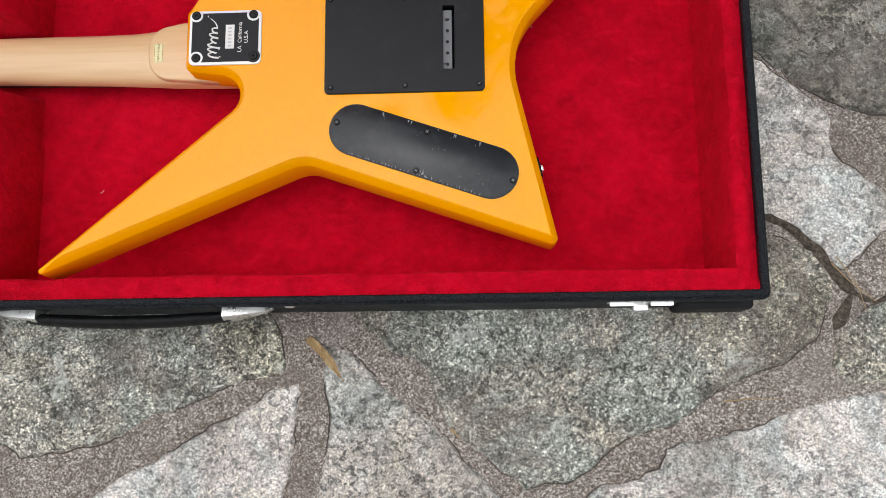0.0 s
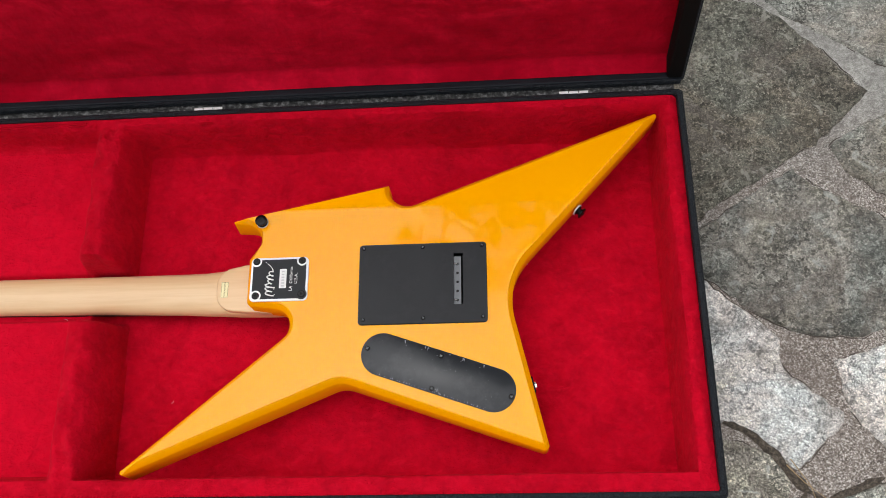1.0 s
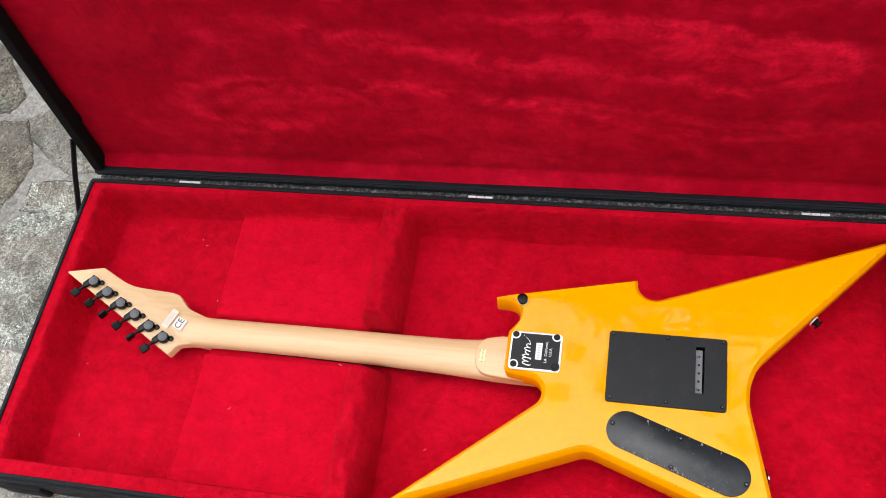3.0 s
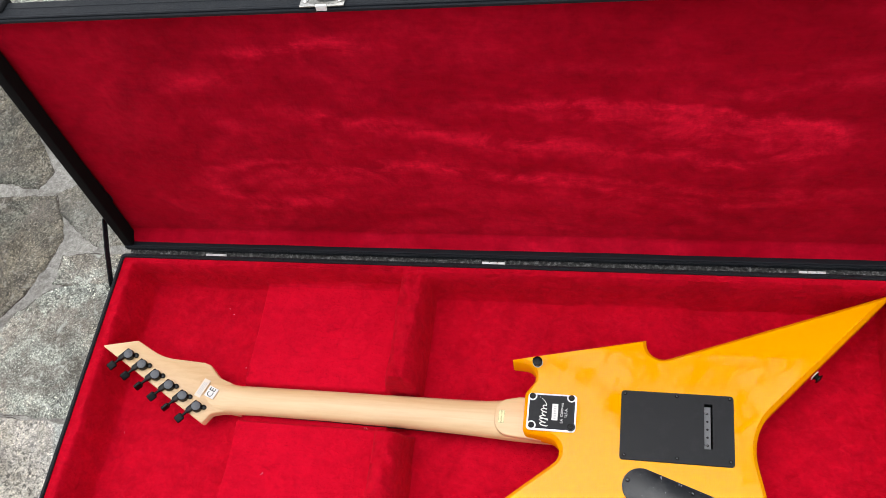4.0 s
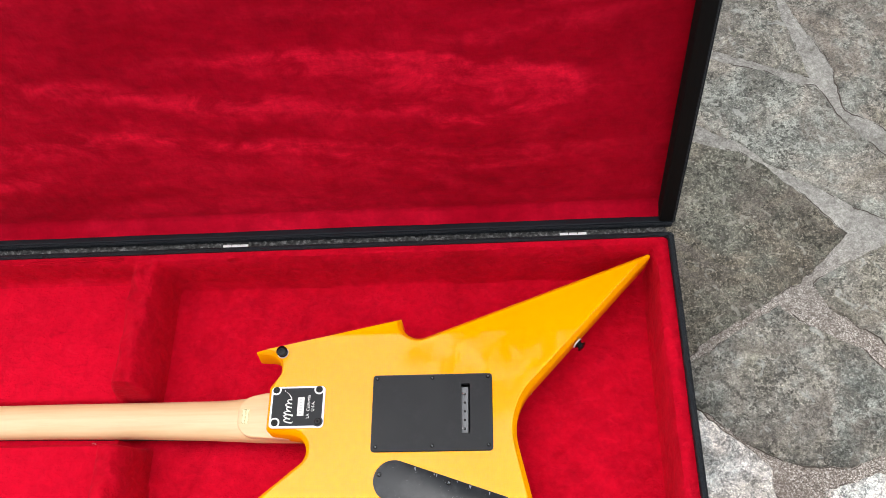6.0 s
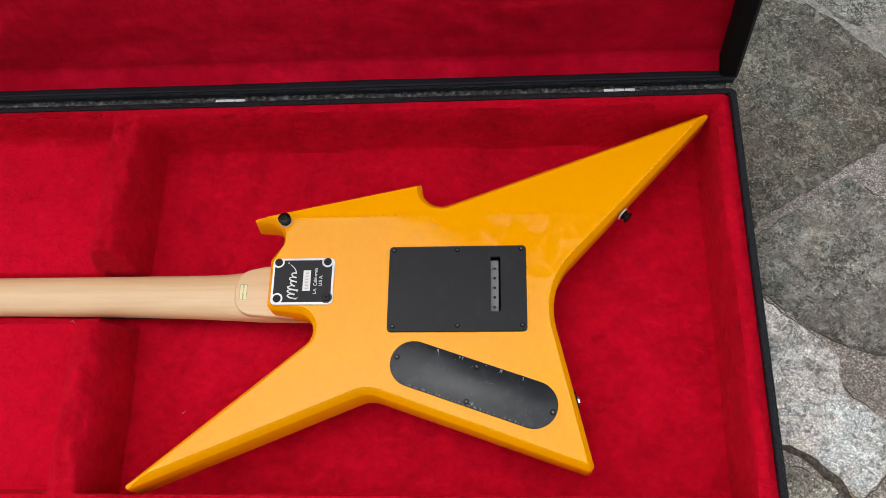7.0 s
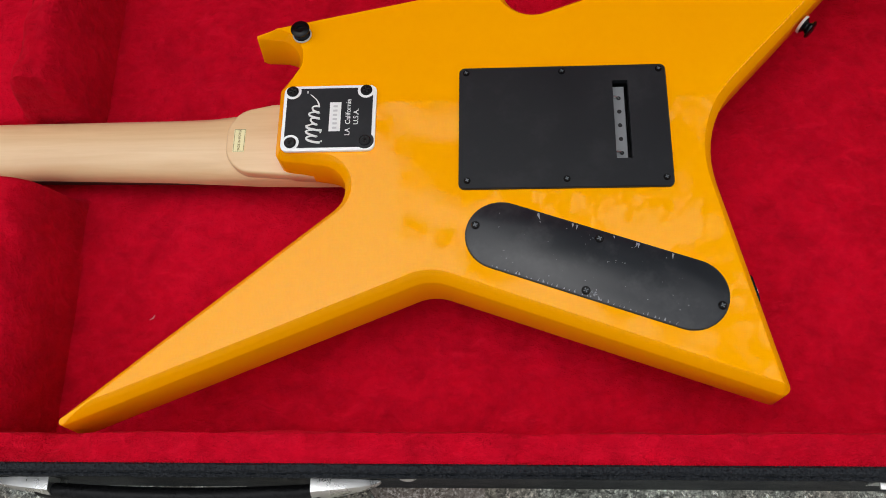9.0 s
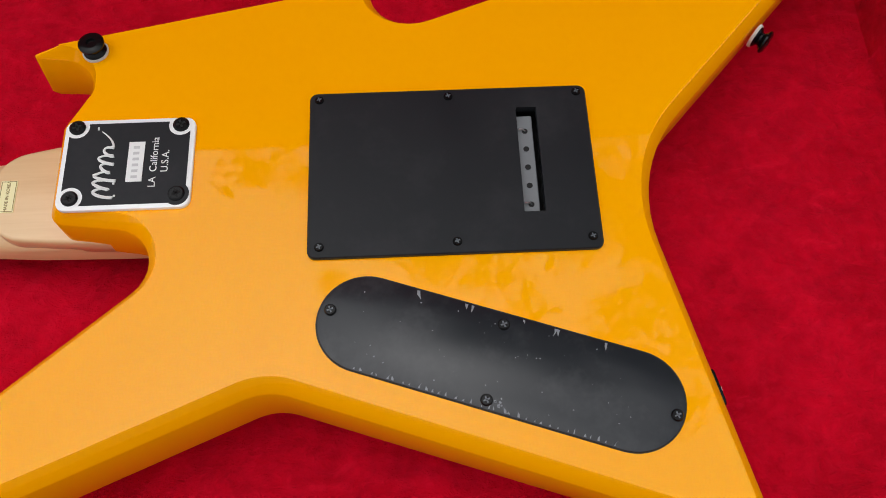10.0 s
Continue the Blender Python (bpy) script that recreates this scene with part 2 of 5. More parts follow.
    b4 = k.bump(clump, 0.6, 0.003, b3)
    k.bump(grain, 0.4, 0.0012, b4)
    return k.m


def mortar_material():
    k = Mat("sandy_mortar", rough=0.95)
    grit = k.n.new("ShaderNodeSeparateColor")
    k.l.new(k.cells(760, None, "Color"), grit.inputs[0])
    sandy = k.noise(430, 5, 0.85)
    sand = k.noise(150, 6, 0.8, None, 0.5)
    blot = k.noise(11, 7, 0.74, None, 0.8)
    damp = k.noise(2.3, 3, 0.5)
    crumbs = k.math("MULTIPLY_ADD", sandy, 0.9, k.math("MULTIPLY_ADD", grit.outputs[0], 0.22, -0.06))
    c = k.ramp(crumbs, (0.37, (0.080, 0.064, 0.052)), (0.46, (0.225, 0.185, 0.156)), (0.55, (0.36, 0.308, 0.268)), (0.63, (0.78, 0.73, 0.68)))
    c = k.mix(k.ramp(sand, (0.38, 0.6), (0.50, 0.0)), c, (0.115, 0.094, 0.080))
    c = k.mix(k.ramp(sand, (0.54, 0.0), (0.66, 0.5)), c, (0.36, 0.31, 0.275))
    c = k.mix(k.ramp(blot, (0.38, 0.5), (0.50, 0.0)), c, (0.16, 0.126, 0.106))
    c = k.mix(k.ramp(blot, (0.54, 0.0), (0.66, 0.45)), c, (0.31, 0.265, 0.235))
    cement = k.mix(1.0, k.ramp(sand, (0.34, (0.19, 0.180, 0.165)), (0.50, (0.29, 0.278, 0.258)), (0.66, (0.43, 0.415, 0.39))), k.ramp(crumbs, (0.36, 0.7), (0.52, 1.0), (0.68, 1.2)), "MULTIPLY")
    far = k.n.new("ShaderNodeSeparateXYZ")
    k.l.new(k.co, far.inputs[0])

    west = k.math("MAXIMUM", k.math("MULTIPLY_ADD", far.outputs["X"], -2.0, -0.9), 0.0)
    away = k.n.new("ShaderNodeVectorMath")
    away.operation = "LENGTH"
    k.l.new(k.co, away.inputs[0])
    west = k.math("ADD", west, k.math("MAXIMUM", k.math("MULTIPLY_ADD", away.outputs["Value"], 2.0, -2.4), 0.0))
    where = k.math("ADD", k.math("MULTIPLY_ADD", damp, 0.5, far.outputs["Y"]), west)
    cement = k.mix(1.0, cement, k.ramp(blot, (0.36, (0.62, 0.60, 0.57)), (0.48, (1.0, 0.99, 0.975)), (0.64, (1.35, 1.34, 1.31))), "MULTIPLY")
    c = k.mix(k.ramp(where, (0.54, 0.0), (0.74, 1.0)), c, cement)
    k.set("Base Color", c)
    b1 = k.bump(blot, 0.4, 0.008)
    k.bump(crumbs, 0.6, 0.0025, b1)
    return k.m


def paint_material():
    k = Mat("amber_gloss_paint", rough=0.09)
    cloud = k.noise(5, 3, 0.5)
    k.set("Base Color", k.ramp(cloud, (0.3, (0.98, 0.380, 0.0)), (0.7, (1.0, 0.408, 0.0))))
    k.set("Coat Weight", 0.55)
    k.set("Coat Roughness", 0.028)
    fine = k.noise(60, 2)
    k.bump(fine, 0.006, 0.001)
    k.set("Roughness", 0.35)
    k.set("Specular IOR Level", 0.0)
    return k.m


def maple_material():
    k = Mat("satin_maple", rough=0.38)
    grain = k.noise(26, 6, 0.62, k.scaled(0.35, 6.0, 6.0), 0.4)
    fleck = k.noise(160, 3, 0.6, k.scaled(0.15, 3.0, 3.0))
    c = k.ramp(grain, (0.25, (0.70, 0.455, 0.232)), (0.55, (0.77, 0.53, 0.29)), (0.80, (0.81, 0.575, 0.325)))
    c = k.mix(k.ramp(fleck, (0.58, 0.0), (0.8, 0.18)), c, (0.56, 0.36, 0.21))
    k.set("Base Color", c)
    k.set("Coat Weight", 0.35)
    k.set("Coat Roughness", 0.25)
    k.bump(fleck, 0.05, 0.0005)
    return k.m


def worn_plastic(name, colour, rough, scuffs, gloss=0.28):
    k = Mat(name, colour, rough)
    scratch = k.noise(240, 3, 0.6, k.scaled(1.0, 0.3, 1.0, 25))
    dust = k.noise(22, 5, 0.7)
    k.set("Base Color", k.mix(k.ramp(dust, (0.5, 0.0), (0.85, scuffs)), colour, (0.10, 0.10, 0.105)))
    k.set("Roughness", k.ramp(dust, (0.3, rough * 0.8), (0.7, min(1.0, rough * 1.35))))
    k.set("Specular IOR Level", gloss)
    k.bump(scratch, 0.08, 0.0004)
    return k.m


def chrome(name, colour, rough):
    k = Mat(name, colour, rough, 1.0)
    smear = k.noise(70, 4, 0.6)
    k.set("Roughness", k.ramp(smear, (0.3, rough * 0.6), (0.75, rough * 1.7)))
    return k.m


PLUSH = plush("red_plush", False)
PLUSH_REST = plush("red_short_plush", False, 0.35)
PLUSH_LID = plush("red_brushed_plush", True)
VINYL = vinyl("black_grained_vinyl", (0.009, 0.0112, 0.0150), 500.0, 0.85)
VINYL_SIDE = vinyl("black_smooth_vinyl", (0.0088, 0.0112, 0.0155), 1400.0, 0.2)
BLACK_PILE = Mat("black_pile", (0.004, 0.0035, 0.0035), 0.8, Specular_IOR_Level=0.12).m


def dusty_material():
    k = Mat("dusty_black_cloth", rough=0.9)
    k.set("Base Color", k.ramp(k.noise(210, 5, 0.75), (0.40, (0.016, 0.015, 0.015)), (0.53, (0.085, 0.082, 0.080)), (0.63, (0.30, 0.29, 0.285))))
    return k.m


DUSTY = dusty_material()
LEATHER = Mat("creased_black_leather", (0.0065, 0.0068, 0.0078), 0.55, Specular_IOR_Level=0.25)
LEATHER.bump(LEATHER.noise(700, 3, 0.7), 0.3, 0.0006, LEATHER.bump(LEATHER.noise(75, 4, 0.6, LEATHER.scaled(1.0, 0.5, 0.5), 0.8), 0.7, 0.004))
LEATHER = LEATHER.m
RUBBER = worn_plastic("black_rubber", (0.007, 0.0075, 0.009), 0.5, 0.12, 0.22)
GRANITE = granite("grey_granite", (0.235, 0.240, 0.222), (0.45, 0.46, 0.43), (0.062, 0.065, 0.060), 0.88, (0.68, 0.69, 0.65), 0.8, 1.0)
GRANITE_PALE = granite("pale_granite", (0.57, 0.575, 0.59), (0.78, 0.785, 0.80), (0.13, 0.135, 0.140), 0.80, (0.88, 0.88, 0.88), 0.25, 0.6)
GRANITE_LIGHT = granite("light_grey_granite", (0.40, 0.408, 0.405), (0.58, 0.59, 0.585), (0.095, 0.100, 0.100), 0.95, (0.78, 0.78, 0.77), 0.3, 0.6)
GRANITE_DULL = granite("dull_granite", (0.130, 0.132, 0.122), (0.34, 0.343, 0.325), (0.050, 0.051, 0.045), 0.9, (0.50, 0.50, 0.47), 0.75, 0.52)
GRANITE_MOSSY = granite("weathered_granite", (0.058, 0.054, 0.043), (0.205, 0.197, 0.170), (0.032, 0.030, 0.023), 0.9, (0.38, 0.36, 0.32), 0.9, 0.6)
JOINT_SOIL_SHADE = Mat("joint_soil_shade", (0.075, 0.060, 0.050), 0.95).m
MORTAR = mortar_material()
PAINT = paint_material()
MAPLE = maple_material()
COVER = worn_plastic("matt_black_plastic", (0.011, 0.0120, 0.0145), 0.34, 0.15, 0.22)
COVER_WORN = worn_plastic("scuffed_black_plastic", (0.013, 0.0148, 0.0185), 0.20, 0.40, 0.42)
BLACK_METAL = worn_plastic("black_plated_metal", (0.004, 0.004, 0.0045), 0.18, 0.03, 0.2)
ROSEWOOD = worn_plastic("dark_rosewood", (0.030, 0.017, 0.012), 0.6, 0.1)
GREY_METAL = worn_plastic("dull_grey_metal", (0.20, 0.21, 0.22), 0.42, 0.3)
TUNER_CAP = worn_plastic("smoked_cap", (0.12, 0.13, 0.145), 0.25, 0.2)
CHROME = chrome("bright_chrome", (0.72, 0.71, 0.69), 0.07)
SATIN = chrome("satin_nickel", (0.84, 0.84, 0.83), 0.28)
PLATED = chrome("dull_plated_steel", (0.46, 0.45, 0.43), 0.2)
PLATE_WHITE = Mat("bright_silver_lacquer", (0.90, 0.90, 0.89), 0.25).m
WHITE = Mat("white_print", (0.80, 0.80, 0.78), 0.5).m
CLEAR = Mat("thin_clear_film", (0.76, 0.66, 0.55), 0.3).m
FELT = Mat("white_felt", (0.60, 0.57, 0.52), 0.95).m
INK = Mat("black_ink", (0.02, 0.02, 0.022), 0.5).m
CREAM = Mat("cream_sticker", (0.86, 0.80, 0.46), 0.5).m
GOLD_INK = Mat("brown_ink", (0.22, 0.15, 0.03), 0.5).m
SERIAL_INK = Mat("grey_ink", (0.55, 0.54, 0.54), 0.5).m
DARK = Mat("cavity_black", (0.006, 0.006, 0.006), 0.8).m
STRAW = Mat("dry_straw", (0.40, 0.28, 0.14), 0.8).m
def leaf_material():
    k = Mat("dry_tan_leaf", rough=0.8)
    vein = k.noise(240, 4, 0.7, k.scaled(1.0, 0.25, 1.0, 40))
    k.set("Base Color", k.ramp(vein, (0.35, (0.20, 0.120, 0.050)), (0.55, (0.40, 0.26, 0.12)), (0.70, (0.52, 0.38, 0.20))))
    k.bump(vein, 0.4, 0.0006)
    return k.m


DRY_LEAF = leaf_material()
EARTH = Mat("damp_dark_earth", rough=0.85)
EARTH.set("Base Color", EARTH.ramp(EARTH.noise(240, 6, 0.8), (0.38, (0.028, 0.021, 0.015)), (0.52, (0.085, 0.066, 0.048)), (0.66, (0.20, 0.165, 0.13))))
EARTH.bump(EARTH.noise(160, 5, 0.75), 0.8, 0.003)
EARTH = EARTH.m
CHIP = Mat("bare_chipped_paint", (0.22, 0.23, 0.25), 0.7).m


# ---- building helpers ----
def origin(ob):
    at = Vector((0, 0, 0))
    while ob is not None:
        at += ob.location
        ob = ob.parent
    return at


def part(name, bm, material, parent=None, label="", smooth=False):
    """Links a bmesh given in world coordinates as one mesh under parent."""
    if parent is not None:
        bm.transform(Matrix.Translation(-origin(parent)))
    bmesh.ops.recalc_face_normals(bm, faces=bm.faces)
    me = bpy.data.meshes.new(name)
    bm.to_mesh(me)
    bm.free()
    me.materials.append(material)
    if smooth:
        me.polygons.foreach_set("use_smooth", [True] * len(me.polygons))
        me.set_sharp_from_angle(angle=radians(smooth if smooth is not True else 40))
    ob = new(name, me)
    ob.parent = parent
    if label:
        ob["label"] = label
    return ob


def thing(name, at, label, category, **more):
    ob = new(name)
    ob.location = at
    return tagged(ob, label, category, **more)


def fillet(corners, inset=0.0, seg=6):
    """An outline from corners (x, y, radius), anticlockwise, moved inwards by inset."""
    n = len(corners)
    p = [Vector(c[:2]) for c in corners]
    way = [(p[(i + 1) % n] - p[i]).normalized() for i in range(n)]
    out = []
    for i in range(n):
        a, b = way[i - 1], way[i]
        na, nb = Vector((-a.y, a.x)), Vector((-b.y, b.x))
        turn = a.x * b.y - a.y * b.x
        if abs(turn) < 1e-5:
            q = p[i] + inset * na
        else:
            d = Vector((inset * (na.dot(na)), inset * (nb.dot(nb))))
            det = na.x * nb.y - na.y * nb.x
            q = p[i] + Vector(((d[0] * nb.y - d[1] * na.y) / det, (na.x * d[1] - nb.x * d[0]) / det))
        r = corners[i][2]
        r = max(r - inset, 0.0003) if turn > 0 else r + inset
        if corners[i][2] <= 0 or abs(turn) < 1e-5:
            out += [q] * 1
            continue
        half = (math.pi - math.acos(max(-1, min(1, a.dot(b))))) / 2
        cut = r / math.tan(half)
        side = 1 if turn > 0 else -1
        centre = q - a * cut + na * (side * r)
        start = q - a * cut - centre
        sweep = side * math.acos(max(-1, min(1, a.dot(b))))
        for k in range(seg + 1):
            t = sweep * k / seg
            out.append(centre + Vector((start.x * math.cos(t) - start.y * math.sin(t), start.x * math.sin(t) + start.y * math.cos(t))))
    return out


def loft(bm, rings, cap_low=True, cap_high=True):
    """Joins rings of equally many points (x, y, z)."""
    rows = [[bm.verts.new(v) for v in ring] for ring in rings]
    n = len(rows[0])
    for a, b in zip(rows, rows[1:]):
        for i in range(n):
            bm.faces.new((a[i], a[(i + 1) % n], b[(i + 1) % n], b[i]))
    if cap_low:
        bm.faces.new(rows[0][::-1])
    if cap_high:
        bm.faces.new(rows[-1])
    return rows


def slab(corners, z0, z1, bevel=0.0, seg=6, bm=None, m=None):
    """A plate with filleted outline and eased upper and lower edges."""
    bm = bm or bmesh.new()
    steps = [(0, z0), (0, z1)]
    if bevel:
        steps = [(bevel, z0), (0, z0 + bevel), (0, z1 - bevel), (0.3 * bevel, z1 - 0.3 * bevel), (bevel, z1)]
    rows = loft(bm, [[(*q, z) for q in fillet(corners, d, seg)] for d, z in steps])
    if m is not None:
        bmesh.ops.transform(bm, matrix=m, verts=[v for row in rows for v in row])
    return bm


def box(x0, x1, y0, y1, r=0.0):
    return [(x0, y0, r), (x1, y0, r), (x1, y1, r), (x0, y1, r)]


def ring_wall(outer, inner, z0, z1, bevel=0.0, bm=None):
    """A closed band between two outlines."""
    bm = bm or bmesh.new()
    b = bevel
    o, o2, i, i2 = fillet(outer), fillet(outer, b), fillet(inner), fillet(inner, -b)
    rings = [[(*q, z0) for q in o], [(*q, z1 - b) for q in o], [(*q, z1) for q in o2], [(*q, z1) for q in i2], [(*q, z1 - b) for q in i], [(*q, z0) for q in i], [(*q, z0) for q in o]]
    loft(bm, rings, False, False)
    bmesh.ops.remove_doubles(bm, verts=bm.verts, dist=1e-6)
    return bm


def lathe(profile, m, n=16, bm=None):
    """Turns (radius, height) round the z axis of the pose m."""
    bm = bm or bmesh.new()
    rings = []
    for r, h in profile:
        rings.append([m @ Vector((r * math.cos(2 * math.pi * k / n), r * math.sin(2 * math.pi * k / n), h)) for k in range(n)])
    loft(bm, rings)
    return bm


def tube(points, radius, n=8, bm=None):
    """A round rod along points."""
    bm = bm or bmesh.new()
    points = [Vector(q) for q in points]
    rings = []
    for i, q in enumerate(points):
        d = (points[min(i + 1, len(points) - 1)] - points[max(i - 1, 0)]).normalized()
        u = d.cross(Vector((0.31, 0.17, 0.93))).normalized()
        v = d.cross(u)
        r = radius(i / (len(points) - 1)) if callable(radius) else radius
        rings.append([q + r * (math.cos(2 * math.pi * k / n) * u + math.sin(2 * math.pi * k / n) * v) for k in range(n)])
    loft(bm, rings)
    return bm


def facing(at, way):
    """A pose at a place whose z axis points along way."""
    return Matrix.Translation(at) @ Vector(way).to_track_quat("Z", "Y").to_matrix().to_4x4()


def lettering(text, size, m):
    """Printed letters as a bmesh, from the built-in font; text runs along x of the pose m, centred."""
    cu = bpy.data.curves.new("print", "FONT")
    cu.body, cu.size, cu.align_x, cu.align_y, cu.extrude = text, size, "CENTER", "CENTER", 0.00008
    ob = bpy.data.objects.new("print", cu)
    scene.collection.objects.link(ob)
    me = bpy.data.meshes.new_from_object(ob.evaluated_get(bpy.context.evaluated_depsgraph_get()))
    bm = bmesh.new()
    bm.from_mesh(me)
    bm.transform(m)
    bpy.data.objects.remove(ob)
    bpy.data.curves.remove(cu)
    bpy.data.meshes.remove(me)
    return bm


def screw(parent, x, y, z, r, material, slot=None):
    """A countersunk cross-head screw."""
    m = facing((x, y, z), (0, 0, 1))
    head = part("screw", lathe([(r, -0.0008), (r, 0.0004), (r * 0.8, 0.0011), (r * 0.35, 0.0011), (r * 0.3, 0.0004)], m, 16), material, parent, smooth=35)
    bm = bmesh.new()
    for a in (20, 110):
        k = m @ Matrix.Rotation(radians(a), 4, "Z")
        slab(box(-r * 0.55, r * 0.55, -r * 0.13, r * 0.13), 0.00095, 0.00118, bm=bm, m=k)
    # a paler slot material paints the glint of the cross into its colour
    part("cross_slot", bm, slot or DARK, head)
    return head


# ---- guitar ----
TOP = 0.0785
guitar = thing("electric_guitar", (0.15, 0.24, 0.036), "amber yellow pointed electric guitar lying face down in its case", "guitar")

BODY = [
    (-0.0185, 0.3120, 0.0012), (0.0205, 0.3060, 0.020), (0.0200, 0.2830, 0.007), (0.0080, 0.2660, 0.006),
    (0.0080, 0.2115, 0.007), (0.0840, 0.2014, 0.019), (-0.1265, 0.0247, 0.0027), (0.1165, 0.1250, 0.030),
    (0.3354, 0.0470, 0.005), (0.2941, 0.2298, 0.080), (0.4818, 0.4332, 0.0030), (0.1655, 0.3150, 0.022), (0.1645, 0.3507, 0.0012),
]
LOW = list(BODY)
LOW[0] = (-0.0225, 0.3085, 0.0012)
LOW[6], LOW[7], LOW[9], LOW[10] = (-0.1240, 0.0226, 0.0027), (0.1174, 0.1226, 0.030), (0.2918, 0.2310, 0.080), (0.4778, 0.4332, 0.0030)


def body_ring(inset, z):
    t = min(1.0, max(0.0, (TOP - z) / (TOP - 0.040)))
    ring = []
    for a, b, slim in zip(fillet(BODY, inset, 10), fillet(LOW, inset, 10), fillet(BODY, min(inset, 0.0034), 10)):
        horn = min(1.0, max(0.0, (0.060 - slim.x) / 0.045)) * (1.0 if slim.y > 0.278 else 0.0)  # the thin horn and the notch have a finer bevel
        horn = max(horn, 1.0 - (slim - Vector((0.1645, 0.3507))).length / 0.018)
        ring.append((*a.lerp(b, t).lerp(slim.lerp(b, t), horn), z))
    return ring


bm = bmesh.new()
steps = [(0.0040, 0.0360), (0.0012, 0.0390), (0.0, 0.0430), (0.0, TOP - 0.0082), (0.0003, TOP - 0.0074), (0.0052, TOP - 0.0006), (0.0059, TOP)]
rows = loft(bm, [body_ring(d, z) for d, z in steps], True, False)
well = [bm.verts.new((*q, TOP)) for q in fillet(box(0.231, 0.256, 0.198, 0.269, 0.003), 0, 3)]
edges = [bm.edges.get((a, b)) or bm.edges.new((a, b)) for ring in (rows[-1], well) for a, b in zip(ring, ring[1:] + ring[:1])]
bmesh.ops.triangle_fill(bm, edges=edges, use_beauty=True)
deep = [bm.verts.new((v.co.x, v.co.y, 0.055)) for v in well]
for i in range(len(well)):
    bm.faces.new((well[i], well[(i + 1) % len(well)], deep[(i + 1) % len(well)], deep[i]))
bm.faces.new(deep)
body = part("body", bm, PAINT, guitar, "glossy amber yellow pointed body with bevelled edges", smooth=24)
for f in body.data.polygons:
    if f.normal.z > 0.9999:
        f.use_smooth = False

# neck: a rounded maple profile that runs into a flat heel
bm = bmesh.new()
rings = []
for x, y, w, top, flat in (
    (-0.476, 0.2400, 0.0420, 0.0565, 0.9), (-0.455, 0.2395, 0.0445, 0.0525, 0.7), (-0.435, 0.2395, 0.0440, 0.0494, 0.4), (-0.412, 0.2400, 0.0430, 0.0478, 0.1),
    (-0.380, 0.2408, 0.0425, 0.0475, 0.0), (-0.280, 0.2408, 0.0432, 0.0480, 0.0), (-0.170, 0.2398, 0.0450, 0.0485, 0.0), (-0.075, 0.2382, 0.0485, 0.0490, 0.0),
    (-0.050, 0.2377, 0.0505, 0.0490, 0.05), (-0.030, 0.2378, 0.0528, 0.0490, 0.25), (-0.010, 0.2378, 0.0556, 0.0490, 0.6), (0.030, 0.2376, 0.0572, 0.0490, 1.0), (0.062, 0.2374, 0.0572, 0.0490, 1.0),
):
    ring = [(x, y - w / 2, 0.0318)]
    for k in range(17):
        a = math.pi * k / 16
        cy, cz = -math.cos(a), math.sin(a)
        power = 0.85 - 0.62 * flat
        oy = math.copysign(abs(cy) ** power, cy)
        oz = abs(cz) ** (power * (1 - 0.35 * flat))
        ring.append((x, y + oy * w / 2, 0.0335 + (top - 0.0335) * oz))
    ring.append((x, y + w / 2, 0.0318))
    rings.append(ring)
loft(bm, rings)
neck = part("neck", bm, MAPLE, guitar, "satin maple bolt-on neck with a rounded back", smooth=50)

part("fretboard", slab([(-0.4450, 0.2225, 0), (0.060, 0.2125, 0), (0.060, 0.2625, 0), (-0.4450, 0.2595, 0)], 0.0262, 0.0316), ROSEWOOD, guitar, "dark fretboard under the neck")
part("neck_heel", slab([(-0.0335, 0.2135, 0.021), (0.0, 0.2105, 0.006), (0.060, 0.2065, 0.002), (0.060, 0.2665, 0.002), (-0.002, 0.2662, 0.012), (-0.0345, 0.2595, 0.021)], 0.040, 0.0530, 0.0018, 8), MAPLE, guitar, "flat maple heel", smooth=50)

# headstock: leans back, so its tip rises
LEAN_HEAD = 0.19
HEAD = [(-0.6330, 0.2940, 0.0015), (-0.4575, 0.1955, 0.003), (-0.4490, 0.2110, 0.012), (-0.4320, 0.2190, 0.02), (-0.4120, 0.2195, 0), (-0.4120, 0.2620, 0),
        (-0.4260, 0.2615, 0.03), (-0.4490, 0.2670, 0.02), (-0.4660, 0.2845, 0.006), (-0.4750, 0.2868, 0.004), (-0.5380, 0.2872, 0.07), (-0.5825, 0.3085, 0.003)]
bm = slab(HEAD, 0.0, 0.0145, 0.0016, 5)
for v in bm.verts:
    v.co.z += 0.0330 + LEAN_HEAD * max(0.0, -0.42 - v.co.x) - 0.42 * max(0.0, v.co.x + 0.447)
headstock = part("headstock", bm, MAPLE, guitar, "pale maple angular headstock", smooth=40)


def head_z(x):
    return 0.0475 + LEAN_HEAD * max(0.0, -0.42 - x)


